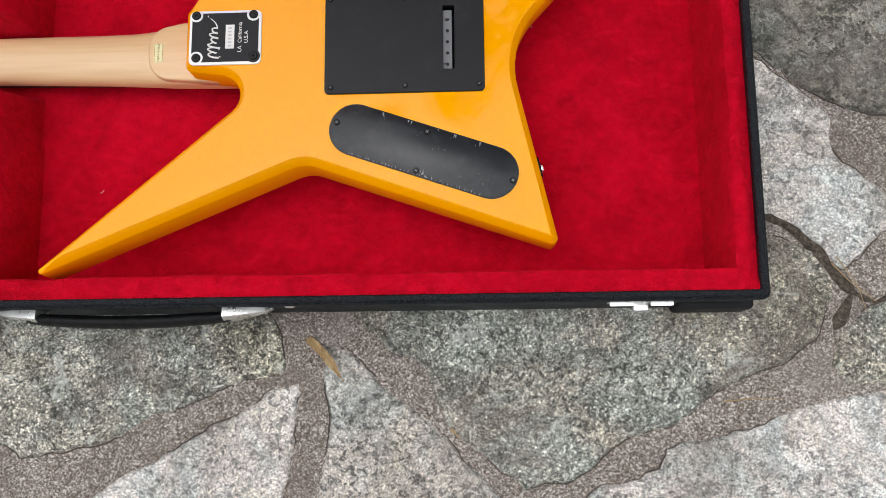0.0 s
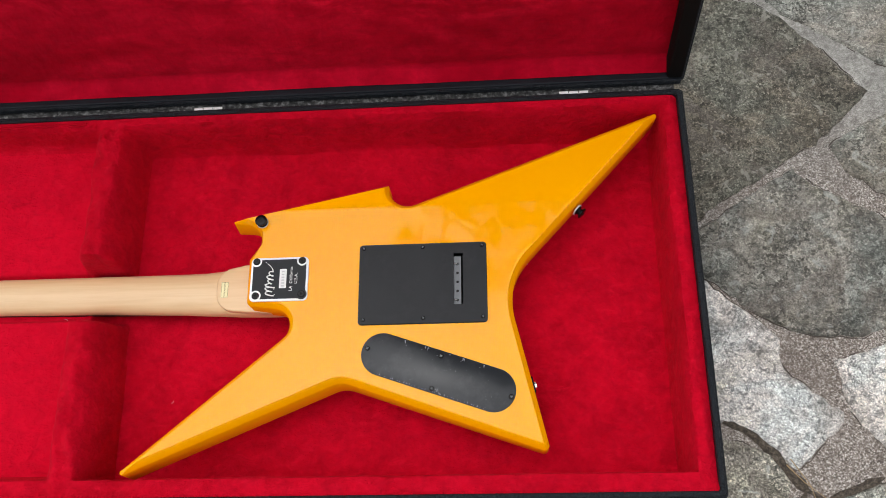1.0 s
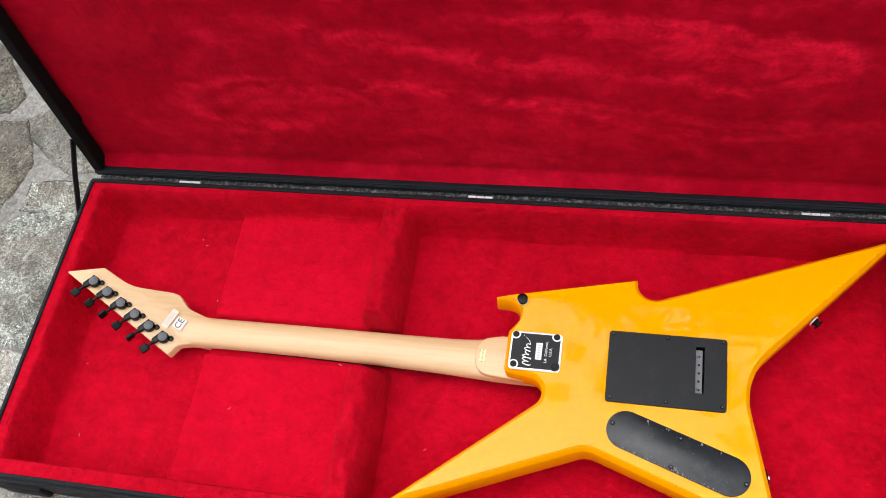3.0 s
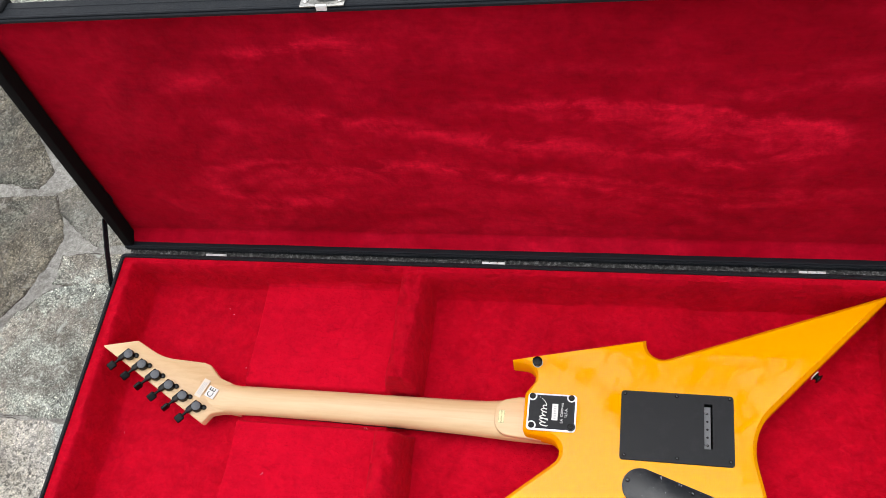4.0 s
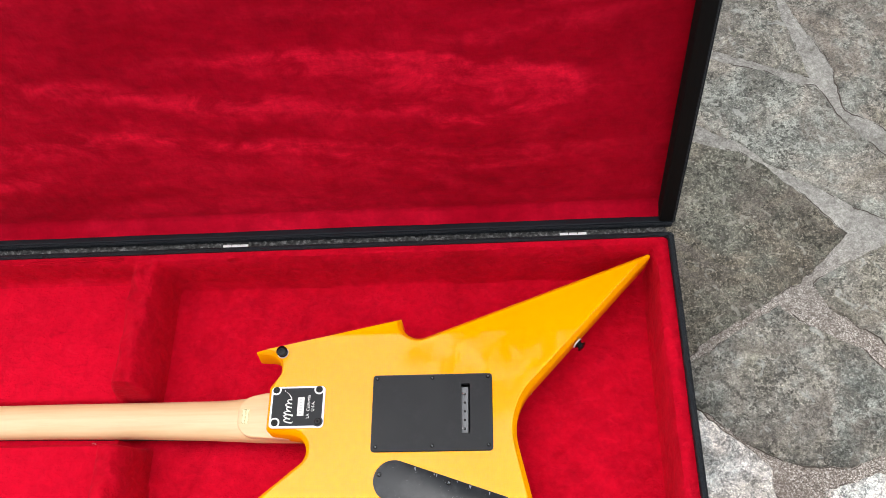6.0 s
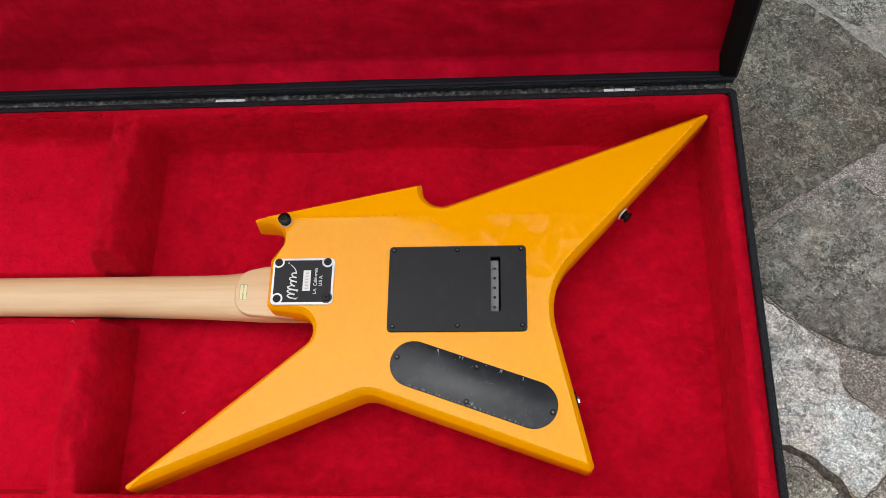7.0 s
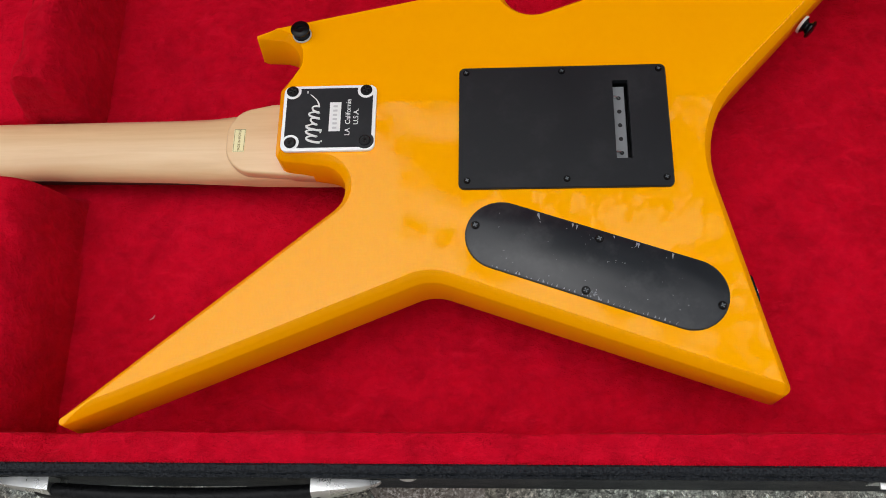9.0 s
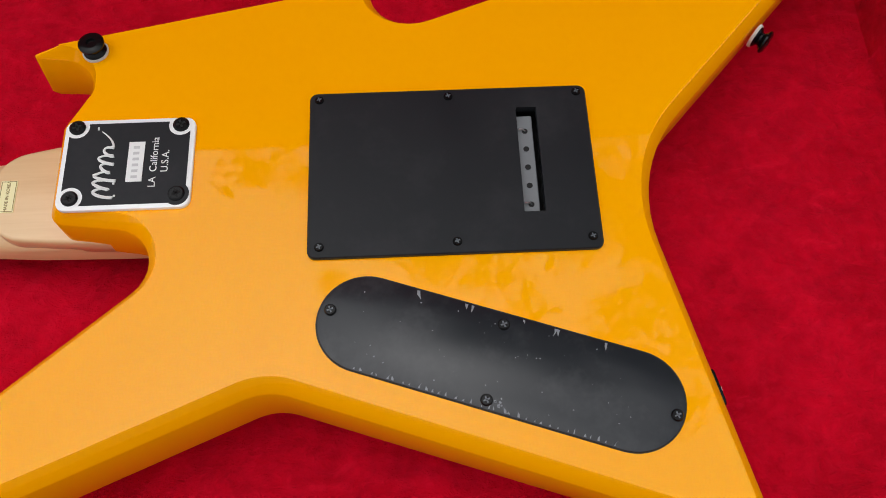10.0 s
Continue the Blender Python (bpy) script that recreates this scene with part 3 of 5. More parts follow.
# machine heads along the straight edge
TUNER_START, TUNER_STEP = Vector((-0.5875, 0.2832)), Vector((0.02366, -0.01305))
along = TUNER_STEP.normalized()
out = Vector((-0.62, -0.785)).normalized()
for i, spin in enumerate((70, 50, 20, 60, 5, 75)):
    c = TUNER_START + i * TUNER_STEP
    z = head_z(c.x)
    tilt = Matrix.Translation((c.x, c.y, z)) @ Matrix.Rotation(math.atan(LEAN_HEAD), 4, "Y")
    tuner = part("tuner", lathe([(0.0078, 0), (0.0080, 0.004), (0.0074, 0.0068), (0.0060, 0.0078), (0.003, 0.0081)], tilt, 20), BLACK_METAL, guitar, "black sealed machine head", smooth=40)
    ang = math.degrees(math.atan2(out.y, out.x))
    turned = tilt @ Matrix.Rotation(radians(ang), 4, "Z")
    part("gear_arm", slab(box(-0.006, 0.0140, -0.0086, -0.0004, 0.002), 0.0005, 0.0066, 0.0012, m=turned), BLACK_METAL, tuner, smooth=40)
    part("mounting_ear", slab(box(-0.0105, -0.0035, 0.0035, 0.0110, 0.003), 0.0, 0.0030, 0.0008, m=turned), BLACK_METAL, tuner, smooth=40)
    part("gear_cap", lathe([(0.0066, 0.0062), (0.0066, 0.0084), (0.0058, 0.0089)], tilt, 20), TUNER_CAP, tuner, smooth=40)
    axis = turned @ pose(0.013, -0.0042, 0.0034, 0, 90, 0)
    part("shaft", lathe([(0.0030, 0), (0.0030, 0.003), (0.0019, 0.0034), (0.0019, 0.0100)], axis, 10), BLACK_METAL, tuner, smooth=40)
    knob = axis @ Matrix.Rotation(radians(spin), 4, "Z")
    part("tuner_knob", slab(box(-0.0056, 0.0056, -0.0026, 0.0026, 0.0022), 0.0090, 0.0212, 0.0018, m=knob), BLACK_METAL, tuner, smooth=40)

# neck plate
PLATE = 0.0806
plate = part("neck_plate", slab(box(0.0134, 0.0778, 0.2133, 0.2637, 0.005), TOP - 0.0005, PLATE, 0.0005, 6), PLATE_WHITE, guitar, "bright silver-white plate with a black printed panel", smooth=40)
SCREWS = [(0.0193, 0.2594), (0.0706, 0.2594), (0.0202, 0.2212 - 0.0015), (0.0712, 0.2205)]
bm = bmesh.new()
px0, px1, py0, py1, rr = 0.0158, 0.0754, 0.2157, 0.2613, 0.0061
panel = []
for (cx, cy), (sx, sy) in zip([SCREWS[2], SCREWS[3], SCREWS[1], SCREWS[0]], ((px0, py0), (px1, py0), (px1, py1), (px0, py1))):
    ax, ay = (1 if sx == px0 else -1), (1 if sy == py0 else -1)
    on_side = (sx, cy + ay * math.sqrt(rr ** 2 - (sx - cx) ** 2))
    on_end = (cx + ax * math.sqrt(rr ** 2 - (sy - cy) ** 2), sy)
    a0, a1 = (math.atan2(q[1] - cy, q[0] - cx) for q in (on_side, on_end))
    turn = (a1 - a0 + math.pi) % (2 * math.pi) - math.pi
    arc = [Vector((cx + rr * math.cos(a0 + turn * k / 10), cy + rr * math.sin(a0 + turn * k / 10))) for k in range(11)]
    panel += arc if ax * ay > 0 else arc[::-1]
loft(bm, [[(*q, PLATE - 0.0002) for q in panel], [(*q, PLATE + 0.0003) for q in panel]])
bmesh.ops.remove_doubles(bm, verts=bm.verts, dist=1e-6)
part("plate_panel", bm, COVER, plate, "black panel with white print")
INKZ = PLATE + 0.0005
up = lambda x, y: Matrix.Translation((x, y, INKZ)) @ Matrix.Rotation(radians(90), 4, "Z")
part("place_line", lettering("LA  California", 0.0050, up(0.0590, 0.2383)), WHITE, plate)
part("country_line", lettering("U.S.A.", 0.0050, up(0.0645, 0.2387)), WHITE, plate)
# maker's mark, as plain strokes
bm = bmesh.new()
scrawl = []
for k in range(85):
    t = k / 84
    tall = 0.0062 if t < 0.45 else 0.0042
    scrawl.append((0.0350 + 0.0012 * t + tall * math.sin(39 * t) * (0.75 + 0.25 * math.cos(17 * t)), 0.2188 + 0.0285 * t + 0.0012 * math.cos(39 * t + 0.6), INKZ))
tube(scrawl, lambda u: 0.00055 + 0.00035 * abs(math.sin(20 * u)), 6, bm)
tube([(0.0385 - 0.0065 * t ** 2, 0.2470 + 0.0095 * t, INKZ) for t in (0, 0.2, 0.4, 0.6, 0.8, 1.0)], lambda u: 0.0007 - 0.0004 * u, 6, bm)
tube([(0.0300, 0.2575, INKZ), (0.0300, 0.2590, INKZ)], 0.0004, 6, bm)
for dot in ((0.0412, 0.2203), (0.0402, 0.2270)):
    tube([(*dot, INKZ), (dot[0] + 0.0008, dot[1], INKZ)], 0.0006, 6, bm)
part("maker_mark", bm, WHITE, plate, "white scrawled maker's mark")
label = part("number_label", slab(box(0.0461, 0.0539, 0.2277, 0.2499), INKZ - 0.0001, INKZ + 0.0002), WHITE, plate, "white blank-looking number label")
bm = bmesh.new()
for k in range(6):
    slab(box(0.0485, 0.0515, 0.2295 + 0.0033 * k, 0.2310 + 0.0033 * k), INKZ + 0.0002, INKZ + 0.0003, bm=bm)
part("number_bars", bm, SERIAL_INK, label)
for x, y in SCREWS:
    screw(plate, x, y, PLATE + 0.0002, 0.0041, BLACK_METAL)

# tremolo cover with its slot
COVZ = 0.0808
bm = bmesh.new()
o0, o1, s0 = fillet(box(0.1345, 0.2742, 0.1836, 0.2750, 0.004)), fillet(box(0.1345, 0.2742, 0.1836, 0.2750, 0.004), 0.0006), fillet(box(0.2381, 0.2484, 0.2040, 0.2626, 0.0006), 0, 6)
rows = loft(bm, [[(*q, TOP + 0.0001) for q in o0], [(*q, COVZ - 0.0006) for q in o0], [(*q, COVZ) for q in o1]], False, False)
hole = [bm.verts.new((*q, COVZ)) for q in s0]
edges = [bm.edges.get((a, b)) or bm.edges.new((a, b)) for ring in (rows[-1], hole) for a, b in zip(ring, ring[1:] + ring[:1])]
bmesh.ops.triangle_fill(bm, edges=edges, use_beauty=True)
low = [bm.verts.new((v.co.x, v.co.y, TOP - 0.002)) for v in hole]
for i in range(len(hole)):
    bm.faces.new((hole[i], hole[(i + 1) % len(hole)], low[(i + 1) % len(hole)], low[i]))
cover = part("tremolo_cover", bm, COVER, guitar, "matt black plastic tremolo cover with a slot", smooth=40)
for x, y in ((0.1393, 0.2706), (0.2044, 0.2704), (0.2695, 0.2708), (0.1402, 0.1892), (0.2052, 0.1896), (0.2693, 0.1898)):
    screw(cover, x, y, COVZ, 0.0023, BLACK_METAL, TUNER_CAP)
part("cavity_lining", ring_wall(box(0.2312, 0.2558, 0.1982, 0.2688, 0.002), box(0.2330, 0.2540, 0.2000, 0.2670, 0.002), 0.0555, 0.0783), DARK, guitar)
part("cavity_floor", slab(box(0.2325, 0.2545, 0.1995, 0.2675), 0.0560, 0.0600), DARK, guitar)
block = part("spring_block", slab(box(0.2380, 0.2462, 0.2035, 0.2600, 0.0006), 0.060, 0.0765, 0.0004), GREY_METAL, guitar, "grey metal block with string holes")
for k in range(5):
    y = 0.2098 + 0.0103 * k
    part("string_hole", lathe([(0.0015, 0), (0.0015, 0.0003), (0.0009, 0.0003)], pose(0.2422, y, 0.0764), 12), DARK, block)
for y in (0.2098, 0.2510):
    part("string_end", tube([(0.2425, y, 0.0764), (0.2410, y + 0.0004, 0.0778), (0.2390, y + 0.0002, 0.0781)], 0.0004, 6), SATIN, block)

# control cover: a long rounded plate
c0, c1, cr = Vector((0.1621, 0.1513)), Vector((0.2786, 0.1110)), 0.0227
d = (c1 - c0).normalized()
n_ = Vector((-d.y, d.x))
stadium = lambda r: [(*(c0 - d * r - n_ * r), r * 0.999), (*(c1 + d * r - n_ * r), r * 0.999), (*(c1 + d * r + n_ * r), r * 0.999), (*(c0 - d * r + n_ * r), r * 0.999)]
part("cover_groove", slab(stadium(cr + 0.0005), TOP - 0.001, TOP + 0.00035, seg=14), ROSEWOOD, guitar)
control = part("control_cover", slab(stadium(cr), TOP - 0.001, TOP + 0.0010, 0.0004, 14), COVER_WORN, guitar, "scuffed black control cover with chipped rim", smooth=40)
for x, y in ((0.1456, 0.1583), (0.2242, 0.1480), (0.2142, 0.1136), (0.2966, 0.1034)):
    screw(control, x, y, TOP + 0.001, 0.0028, BLACK_METAL, TUNER_CAP)
rng = random.Random(4)
bm = bmesh.new()


def chip(x, y, size):
    k = rng.randint(4, 6)
    vs = [bm.verts.new((x + size * rng.uniform(0.3, 1) * math.cos(6.283 * j / k), y + size * rng.uniform(0.3, 1) * math.sin(6.283 * j / k), TOP + 0.00115)) for j in range(k)]
    bm.faces.new(vs)


def flake(q, inward, length, width):
    """A sliver that broke off the rim, pointing inwards."""
    side = Vector((-inward.y, inward.x))
    lean = side * rng.uniform(-0.6, 0.6) * length
    ring = [q - side * width, q + side * width, q + side * width * 0.6 + inward * length * 0.6 + lean * 0.5, q + inward * length + lean, q - side * width * 0.4 + inward * length * 0.5]
    bm.faces.new([bm.verts.new((*v, TOP + 0.00115)) for v in ring])


for k in range(34):
    q = c0 + d * (0.002 + 0.118 * k / 33 + rng.uniform(-0.0012, 0.0012)) - n_ * (cr - 0.0007)
    flake(q, n_, rng.uniform(0.0008, 0.0026), rng.uniform(0.0003, 0.0007))
for t in (0.018, 0.041, 0.044, 0.068, 0.083, 0.084, 0.106):
    q = c0 + d * t + n_ * (cr - 0.0008)
    flake(q, -n_, rng.uniform(0.0015, 0.0042), rng.uniform(0.0004, 0.0008))
for k in range(46):
    q = c0 + d * rng.uniform(-0.008, 0.126) + n_ * rng.uniform(-0.018, 0.018)
    chip(q.x, q.y, rng.uniform(0.00012, 0.00055))
for k in range(7):
    chip(0.2150 + rng.uniform(0.001, 0.006), 0.1115 + rng.uniform(-0.001, 0.003), rng.uniform(0.0006, 0.0015))
part("chipped_paint", bm, CHIP, control, "tiny pale scuffs and chips")["kind"] = "stuff"

# strap buttons, jack and stickers
for at, way in (((0.0220, 0.3070, TOP), (0, 0, 1)), ((0.3768, 0.3176, 0.0600), (0.74, -0.67, 0.0))):
    m = facing(at, way)
    button = part("strap_button", lathe([(0.0062, 0.001), (0.0055, 0.0022), (0.0038, 0.0034), (0.0036, 0.0044), (0.0050, 0.0056), (0.0066, 0.0066), (0.0067, 0.0076), (0.0052, 0.0086), (0.0024, 0.0084), (0.0020, 0.0072)], m, 24), BLACK_METAL, guitar, "black strap button on a white felt washer", smooth=40)
    part("felt_washer", lathe([(0.0066, -0.0005), (0.0069, 0.0006), (0.0066, 0.0013)], m, 24), FELT, button, smooth=40)
jm = facing((0.3192, 0.1180, 0.058), (0.975, 0.22, 0)) @ Matrix.Rotation(radians(90), 4, "Z")
jack = part("output_jack", slab(box(-0.0115, 0.0115, -0.009, 0.009, 0.003), -0.0006, 0.0018, 0.0005, m=jm), BLACK_METAL, guitar, "black output jack plate on the edge", smooth=40)
part("jack_nut", lathe([(0.0052, 0.0015), (0.0052, 0.0042), (0.0035, 0.0048), (0.003, 0.002)], jm, 12), CHROME, jack, smooth=30)
sticker = part("origin_sticker", slab(box(-0.0285, -0.0200, 0.2278, 0.2462, 0.0006), 0.0528, 0.0533), CREAM, guitar, "cream sticker with brown print")
tm = Matrix.Translation((-0.0242, 0.2370, 0.0534)) @ Matrix.Rotation(radians(90), 4, "Z")
part("sticker_print", lettering("MADE IN KOREA", 0.0024, tm), GOLD_INK, sticker)
bm = bmesh.new()
for x0, x1, y0, y1 in ((-0.0281, -0.0278, 0.2282, 0.2458), (-0.0207, -0.0204, 0.2282, 0.2458), (-0.0278, -0.0207, 0.2282, 0.2285), (-0.0278, -0.0207, 0.2455, 0.2458)):
    slab(box(x0, x1, y0, y1), 0.0532, 0.0534, bm=bm)
part("sticker_border", bm, GOLD_INK, sticker)
for nm, cx, cy, w, h, rot in (("mark_sticker", -0.4545, 0.2428, 0.0150, 0.0165, -20), ("bar_sticker", -0.4690, 0.2478, 0.0100, 0.0290, -20)):
    m = Matrix.Translation((cx, cy, head_z(cx) + 0.0002)) @ Matrix.Rotation(math.atan(LEAN_HEAD), 4, "Y") @ Matrix.Rotation(radians(rot), 4, "Z")
    s = part(nm, slab(box(-w / 2, w / 2, -h / 2, h / 2, 0.0006), 0, 0.0003, m=m), WHITE if nm == "mark_sticker" else CLEAR, guitar, "small white sticker")
    if nm == "mark_sticker":
        part("mark_print", lettering("CE", 0.0125, m @ Matrix.Translation((0, 0, 0.0004)) @ Matrix.Rotation(radians(90), 4, "Z")), INK, s)
    else:
        bm = bmesh.new()
        for k in range(3):
            slab(box(-0.0028 + 0.0022 * k, -0.0018 + 0.0022 * k, -0.0105, 0.0095), 0.0003, 0.0004, bm=bm, m=m)
        part("print_bars", bm, SERIAL_INK, s)

# ---- guitar case ----
X0, X1, Y0, Y1, RIM = -0.652, 0.500, 0.002, 0.450, 0.088
case = thing("guitar_case", (-0.076, 0.226, 0.0), "open black vinyl guitar case with red plush lining on the paving", "guitar case")
grow = lambda g, r=0.006: box(X0 - g, X1 + g, Y0 - g, Y1 + g, r)
part("base_shell", ring_wall(grow(0), grow(-0.0045, 0.003), 0.0, 0.0815, 0.001), VINYL_SIDE, case, "black vinyl covered base", smooth=40)
part("base_panel", slab(grow(-0.004, 0.003), 0.0, 0.0035), VINYL_SIDE, case)
part("lower_piping", ring_wall(grow(0.0030), grow(-0.0015), 0.0790, 0.0850, 0.0012), VINYL, case, "ribbed black binding", smooth=40)
part("upper_piping", ring_wall(grow(0.0008), grow(-0.0048, 0.003), 0.0800, RIM, 0.0012), VINYL, case, "ribbed black binding", smooth=40)


def smooth_step(a, b, v):
    t = min(1.0, max(0.0, (v - a) / (b - a)))
    return t * t * (3 - 2 * t)


def pad_height(x, y):
    """Height of the padded lining over the case bottom."""
    floor = 0.008
    rise = smooth_step(-0.419, -0.411, x + 0.004 * noise.noise((y * 9, 1.0, 0)))
    rest = rise * (1 - smooth_step(-0.19, -0.18, x))
    channel = smooth_step(0.207, 0.214, y) * (1 - smooth_step(0.262, 0.269, y))
    floor += 0.009 * (1 - rise) + rest * (0.0175 + 0.0150 * (1 - channel))
    soft = (0.0022 * noise.noise((x * 9, y * 9, 1.3)) + 0.0014 * noise.noise((x * 31, y * 31, 4.1))) * (0.5 if x < -0.41 else 1.0)
    edge = 0.0862
    front = 1 - smooth_step(0.025, 0.034, y + 0.002 * noise.noise((x * 14, 0, 7)))
    back = smooth_step(0.4285, 0.4375, y + 0.002 * noise.noise((x * 14, 0, 3)))
    right = smooth_step(0.470, 0.478, x + 0.002 * noise.noise((y * 14, 0, 5)))
    left = 1 - smooth_step(-0.632, -0.612, x + 0.002 * noise.noise((y * 14, 0, 9)))
    pad = max(front, back, right, left)
    rx = x + 0.003 * noise.noise((y * 8, 2.0, 0))
    ridge = max(0.0, 1 - ((rx + 0.1720) / 0.0230) ** 4) ** 0.6
    gap = smooth_step(0.194, 0.212, y) * (1 - smooth_step(0.264, 0.272, y))
    ridge *= 1 - 0.97 * gap
    lift = max(pad, ridge)
    lump = (0.0016 + 0.0028 * ridge) * noise.noise((x * 70, y * 45, 2.7)) + 0.0008 * noise.noise((x * 140, y * 110, 6.1))
    soft += lump * lift + 0.35 * lump
    rim_in = min(y - 0.006, 0.446 - y, x + 0.648, 0.496 - x)
    soft *= smooth_step(-0.002, 0.012, rim_in)
    h = floor + (edge - 0.002 - floor) * lift + soft * (1 if lift < 0.5 else 1.4) 
    if pad > 0.5 and rim_in < 0.026:
        h -= 0.0025 * min(1.0, ((rim_in - 0.013) / 0.013) ** 2)
    for tx, ty, deep_ in ((0.470, 0.427, 0.012), (-0.112, 0.029, 0.012)):  # the points of the guitar press the padding down
        h -= deep_ * lift * smooth_step(0.0, 0.010, rim_in) * math.exp(-(((x - tx) ** 2 + (y - ty) ** 2) / 0.017 ** 2))
    h -= 0.0055 * (1 - smooth_step(-0.002, 0.009, 0.496 - x)) * smooth_step(0.006, 0.02, y)
    return h + 0.0030 * (1 - smooth_step(0.0, 0.006, rim_in))


NX, NY = 480, 188
bm = bmesh.new()
gx = [X0 + 0.0040 + (X1 - X0 - 0.008) * i / NX for i in range(NX + 1)]
gy = [Y0 + 0.0040 + (Y1 - Y0 - 0.008) * j / NY for j in range(NY + 1)]
grid = [[bm.verts.new((x, y, pad_height(x, y))) for y in gy] for x in gx]
for i in range(NX):
    for j in range(NY):
        bm.faces.new((grid[i][j], grid[i + 1][j], grid[i + 1][j + 1], grid[i][j + 1]))
for f in bm.faces:
    c = f.calc_center_median()
    if -0.4125 + 0.004 * noise.noise((c.y * 9, 1.0, 0)) < c.x < -0.198 and 0.034 < c.y < 0.426:
        f.material_index = 1
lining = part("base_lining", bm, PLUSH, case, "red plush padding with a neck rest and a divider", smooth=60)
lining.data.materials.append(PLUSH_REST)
bm = bmesh.new()
lint = random.Random(21)
for k in range(14):
    x, y = lint.uniform(-0.6, 0.45), lint.uniform(0.05, 0.41)
    z, a, ln = pad_height(x, y) + 0.0012, lint.uniform(0, 6.28), lint.uniform(0.0008, 0.003)
    tube([(x, y, z), (x + ln * math.cos(a), y + ln * math.sin(a), z + 0.0005), (x + 1.6 * ln * math.cos(a + 0.5), y + 1.6 * ln * math.sin(a + 0.5), z)], lint.uniform(0.0002, 0.00035), 4, bm)
part("lint", bm, FELT, case, "tiny pale specks of lint")["kind"] = "stuff"
# seam along the back padding and the fold on the neck rest
part("padding_seam", tube([(-0.39 + 0.01 * k, 0.4395 + 0.0012 * math.sin(k * 1.7), pad_height(-0.39 + 0.01 * k, 0.4395) + 0.0006) for k in range(20)], 0.0016, 6), PLUSH, case, smooth=60)

# lid, swung open behind the base
LEAN = radians(6.8)
V, W = Vector((0, math.sin(LEAN), math.cos(LEAN))), Vector((0, math.cos(LEAN), -math.sin(LEAN)))
LIDM = Matrix(((1, 0, 0, 0), (0, V.y, -W.y, 0.4655), (0, V.z, -W.z, 0.0820), (0, 0, 0, 1)))  # x along, y up the lid, z out of its mouth
LH, LD = 0.4605, 0.0245
LX0, LX1 = X0 - 0.004, X1 + 0.0065
lid = part("lid", ring_wall(box(LX0, LX1, -0.004, LH, 0.006), box(LX0 + 0.007, LX1 - 0.007, 0.003, LH - 0.007, 0.003), -LD, -0.0057, 0.0006), VINYL_SIDE, None, "black vinyl covered lid, open and leaning back", smooth=40)


def lid_part(name, bm, material, label="", smooth=40):
    bm.transform(LIDM)
    return part(name, bm, material, lid, label, smooth)


lid.data.transform(Matrix.Translation(-origin(case)) @ LIDM)
lid.parent = case
lid_part("lid_panel", slab(box(LX0 + 0.001, LX1 - 0.001, 0.001, LH - 0.001, 0.011), -LD - 0.004, -LD + 0.001, 0.0015), VINYL_SIDE)
lid_part("lid_binding", ring_wall(box(LX0 - 0.0003, LX1 + 0.0003, -0.0043, LH + 0.0003, 0.006), box(LX0 + 0.003, LX1 - 0.003, -0.001, LH - 0.003, 0.004), -0.0055, -0.002, 0.0010), VINYL_SIDE, "black binding")
lid_part("lid_lip", ring_wall(box(LX0 + 0.002, LX1 - 0.002, 0.000, LH - 0.002, 0.004), box(LX0 + 0.0130, LX1 - 0.0130, 0.0060, LH - 0.0070, 0.004), -0.0100, 0.0005, 0.001), VINYL_SIDE, "black inner lip")
for x0, x1 in ((LX0 + 0.0035, LX0 + 0.0195), (LX1 - 0.0205, LX1 - 0.0035)):
    lid_part("side_trim", slab(box(x0, x1, 0.0060, LH - 0.0110, 0.003), -0.0210, 0.0015, 0.002), BLACK_PILE, "black pile edging")
lid_part("lid_edge_trim", ring_wall(box(LX0 - 0.0006, LX1 + 0.0006, -0.0006, LH + 0.0006, 0.012), box(LX0 + 0.002, LX1 - 0.002, 0.002, LH - 0.002, 0.010), -LD - 0.0045, -LD + 0.007, 0.001), VINYL_SIDE, "black edge trim")
bm = bmesh.new()
NX, NY = 220, 90
grid = []
for i in range(NX + 1):
    row = []
    for j in range(NY + 1):
        x, y = LX0 + 0.007 + (LX1 - LX0 - 0.014) * i / NX, 0.007 + (LH - 0.0135) * j / NY
        e = min(x - LX0 - 0.007, LX1 - 0.007 - x, y - 0.008, LH - 0.006 - y)
        z = -0.0236 + 0.0025 * smooth_step(0.0, 0.030, e) + 0.0165 * (1 - smooth_step(0.0, 0.016, y - 0.007)) + 0.0016 * noise.noise((x * 3, y * 14, 2.2)) + 0.0009 * noise.noise((x * 9, y * 40, 5.2))
        row.append(bm.verts.new((x, y, z)))
    grid.append(row)
for i in range(NX):
    for j in range(NY):
        bm.faces.new((grid[i][j], grid[i + 1][j], grid[i + 1][j + 1], grid[i][j + 1]))
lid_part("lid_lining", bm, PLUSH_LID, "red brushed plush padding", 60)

for py, pz, pr in ((-0.0035, -0.0005, 0.0024), (0.0022, 0.0014, 0.0020)):
    lid_part("lid_piping", tube([(LX0 + 0.004 + (LX1 - LX0 - 0.008) * k / 12, py + 0.0004 * math.sin(k * 2.1), pz) for k in range(13)], pr, 8), VINYL, "ribbed black piping along the hinge side")

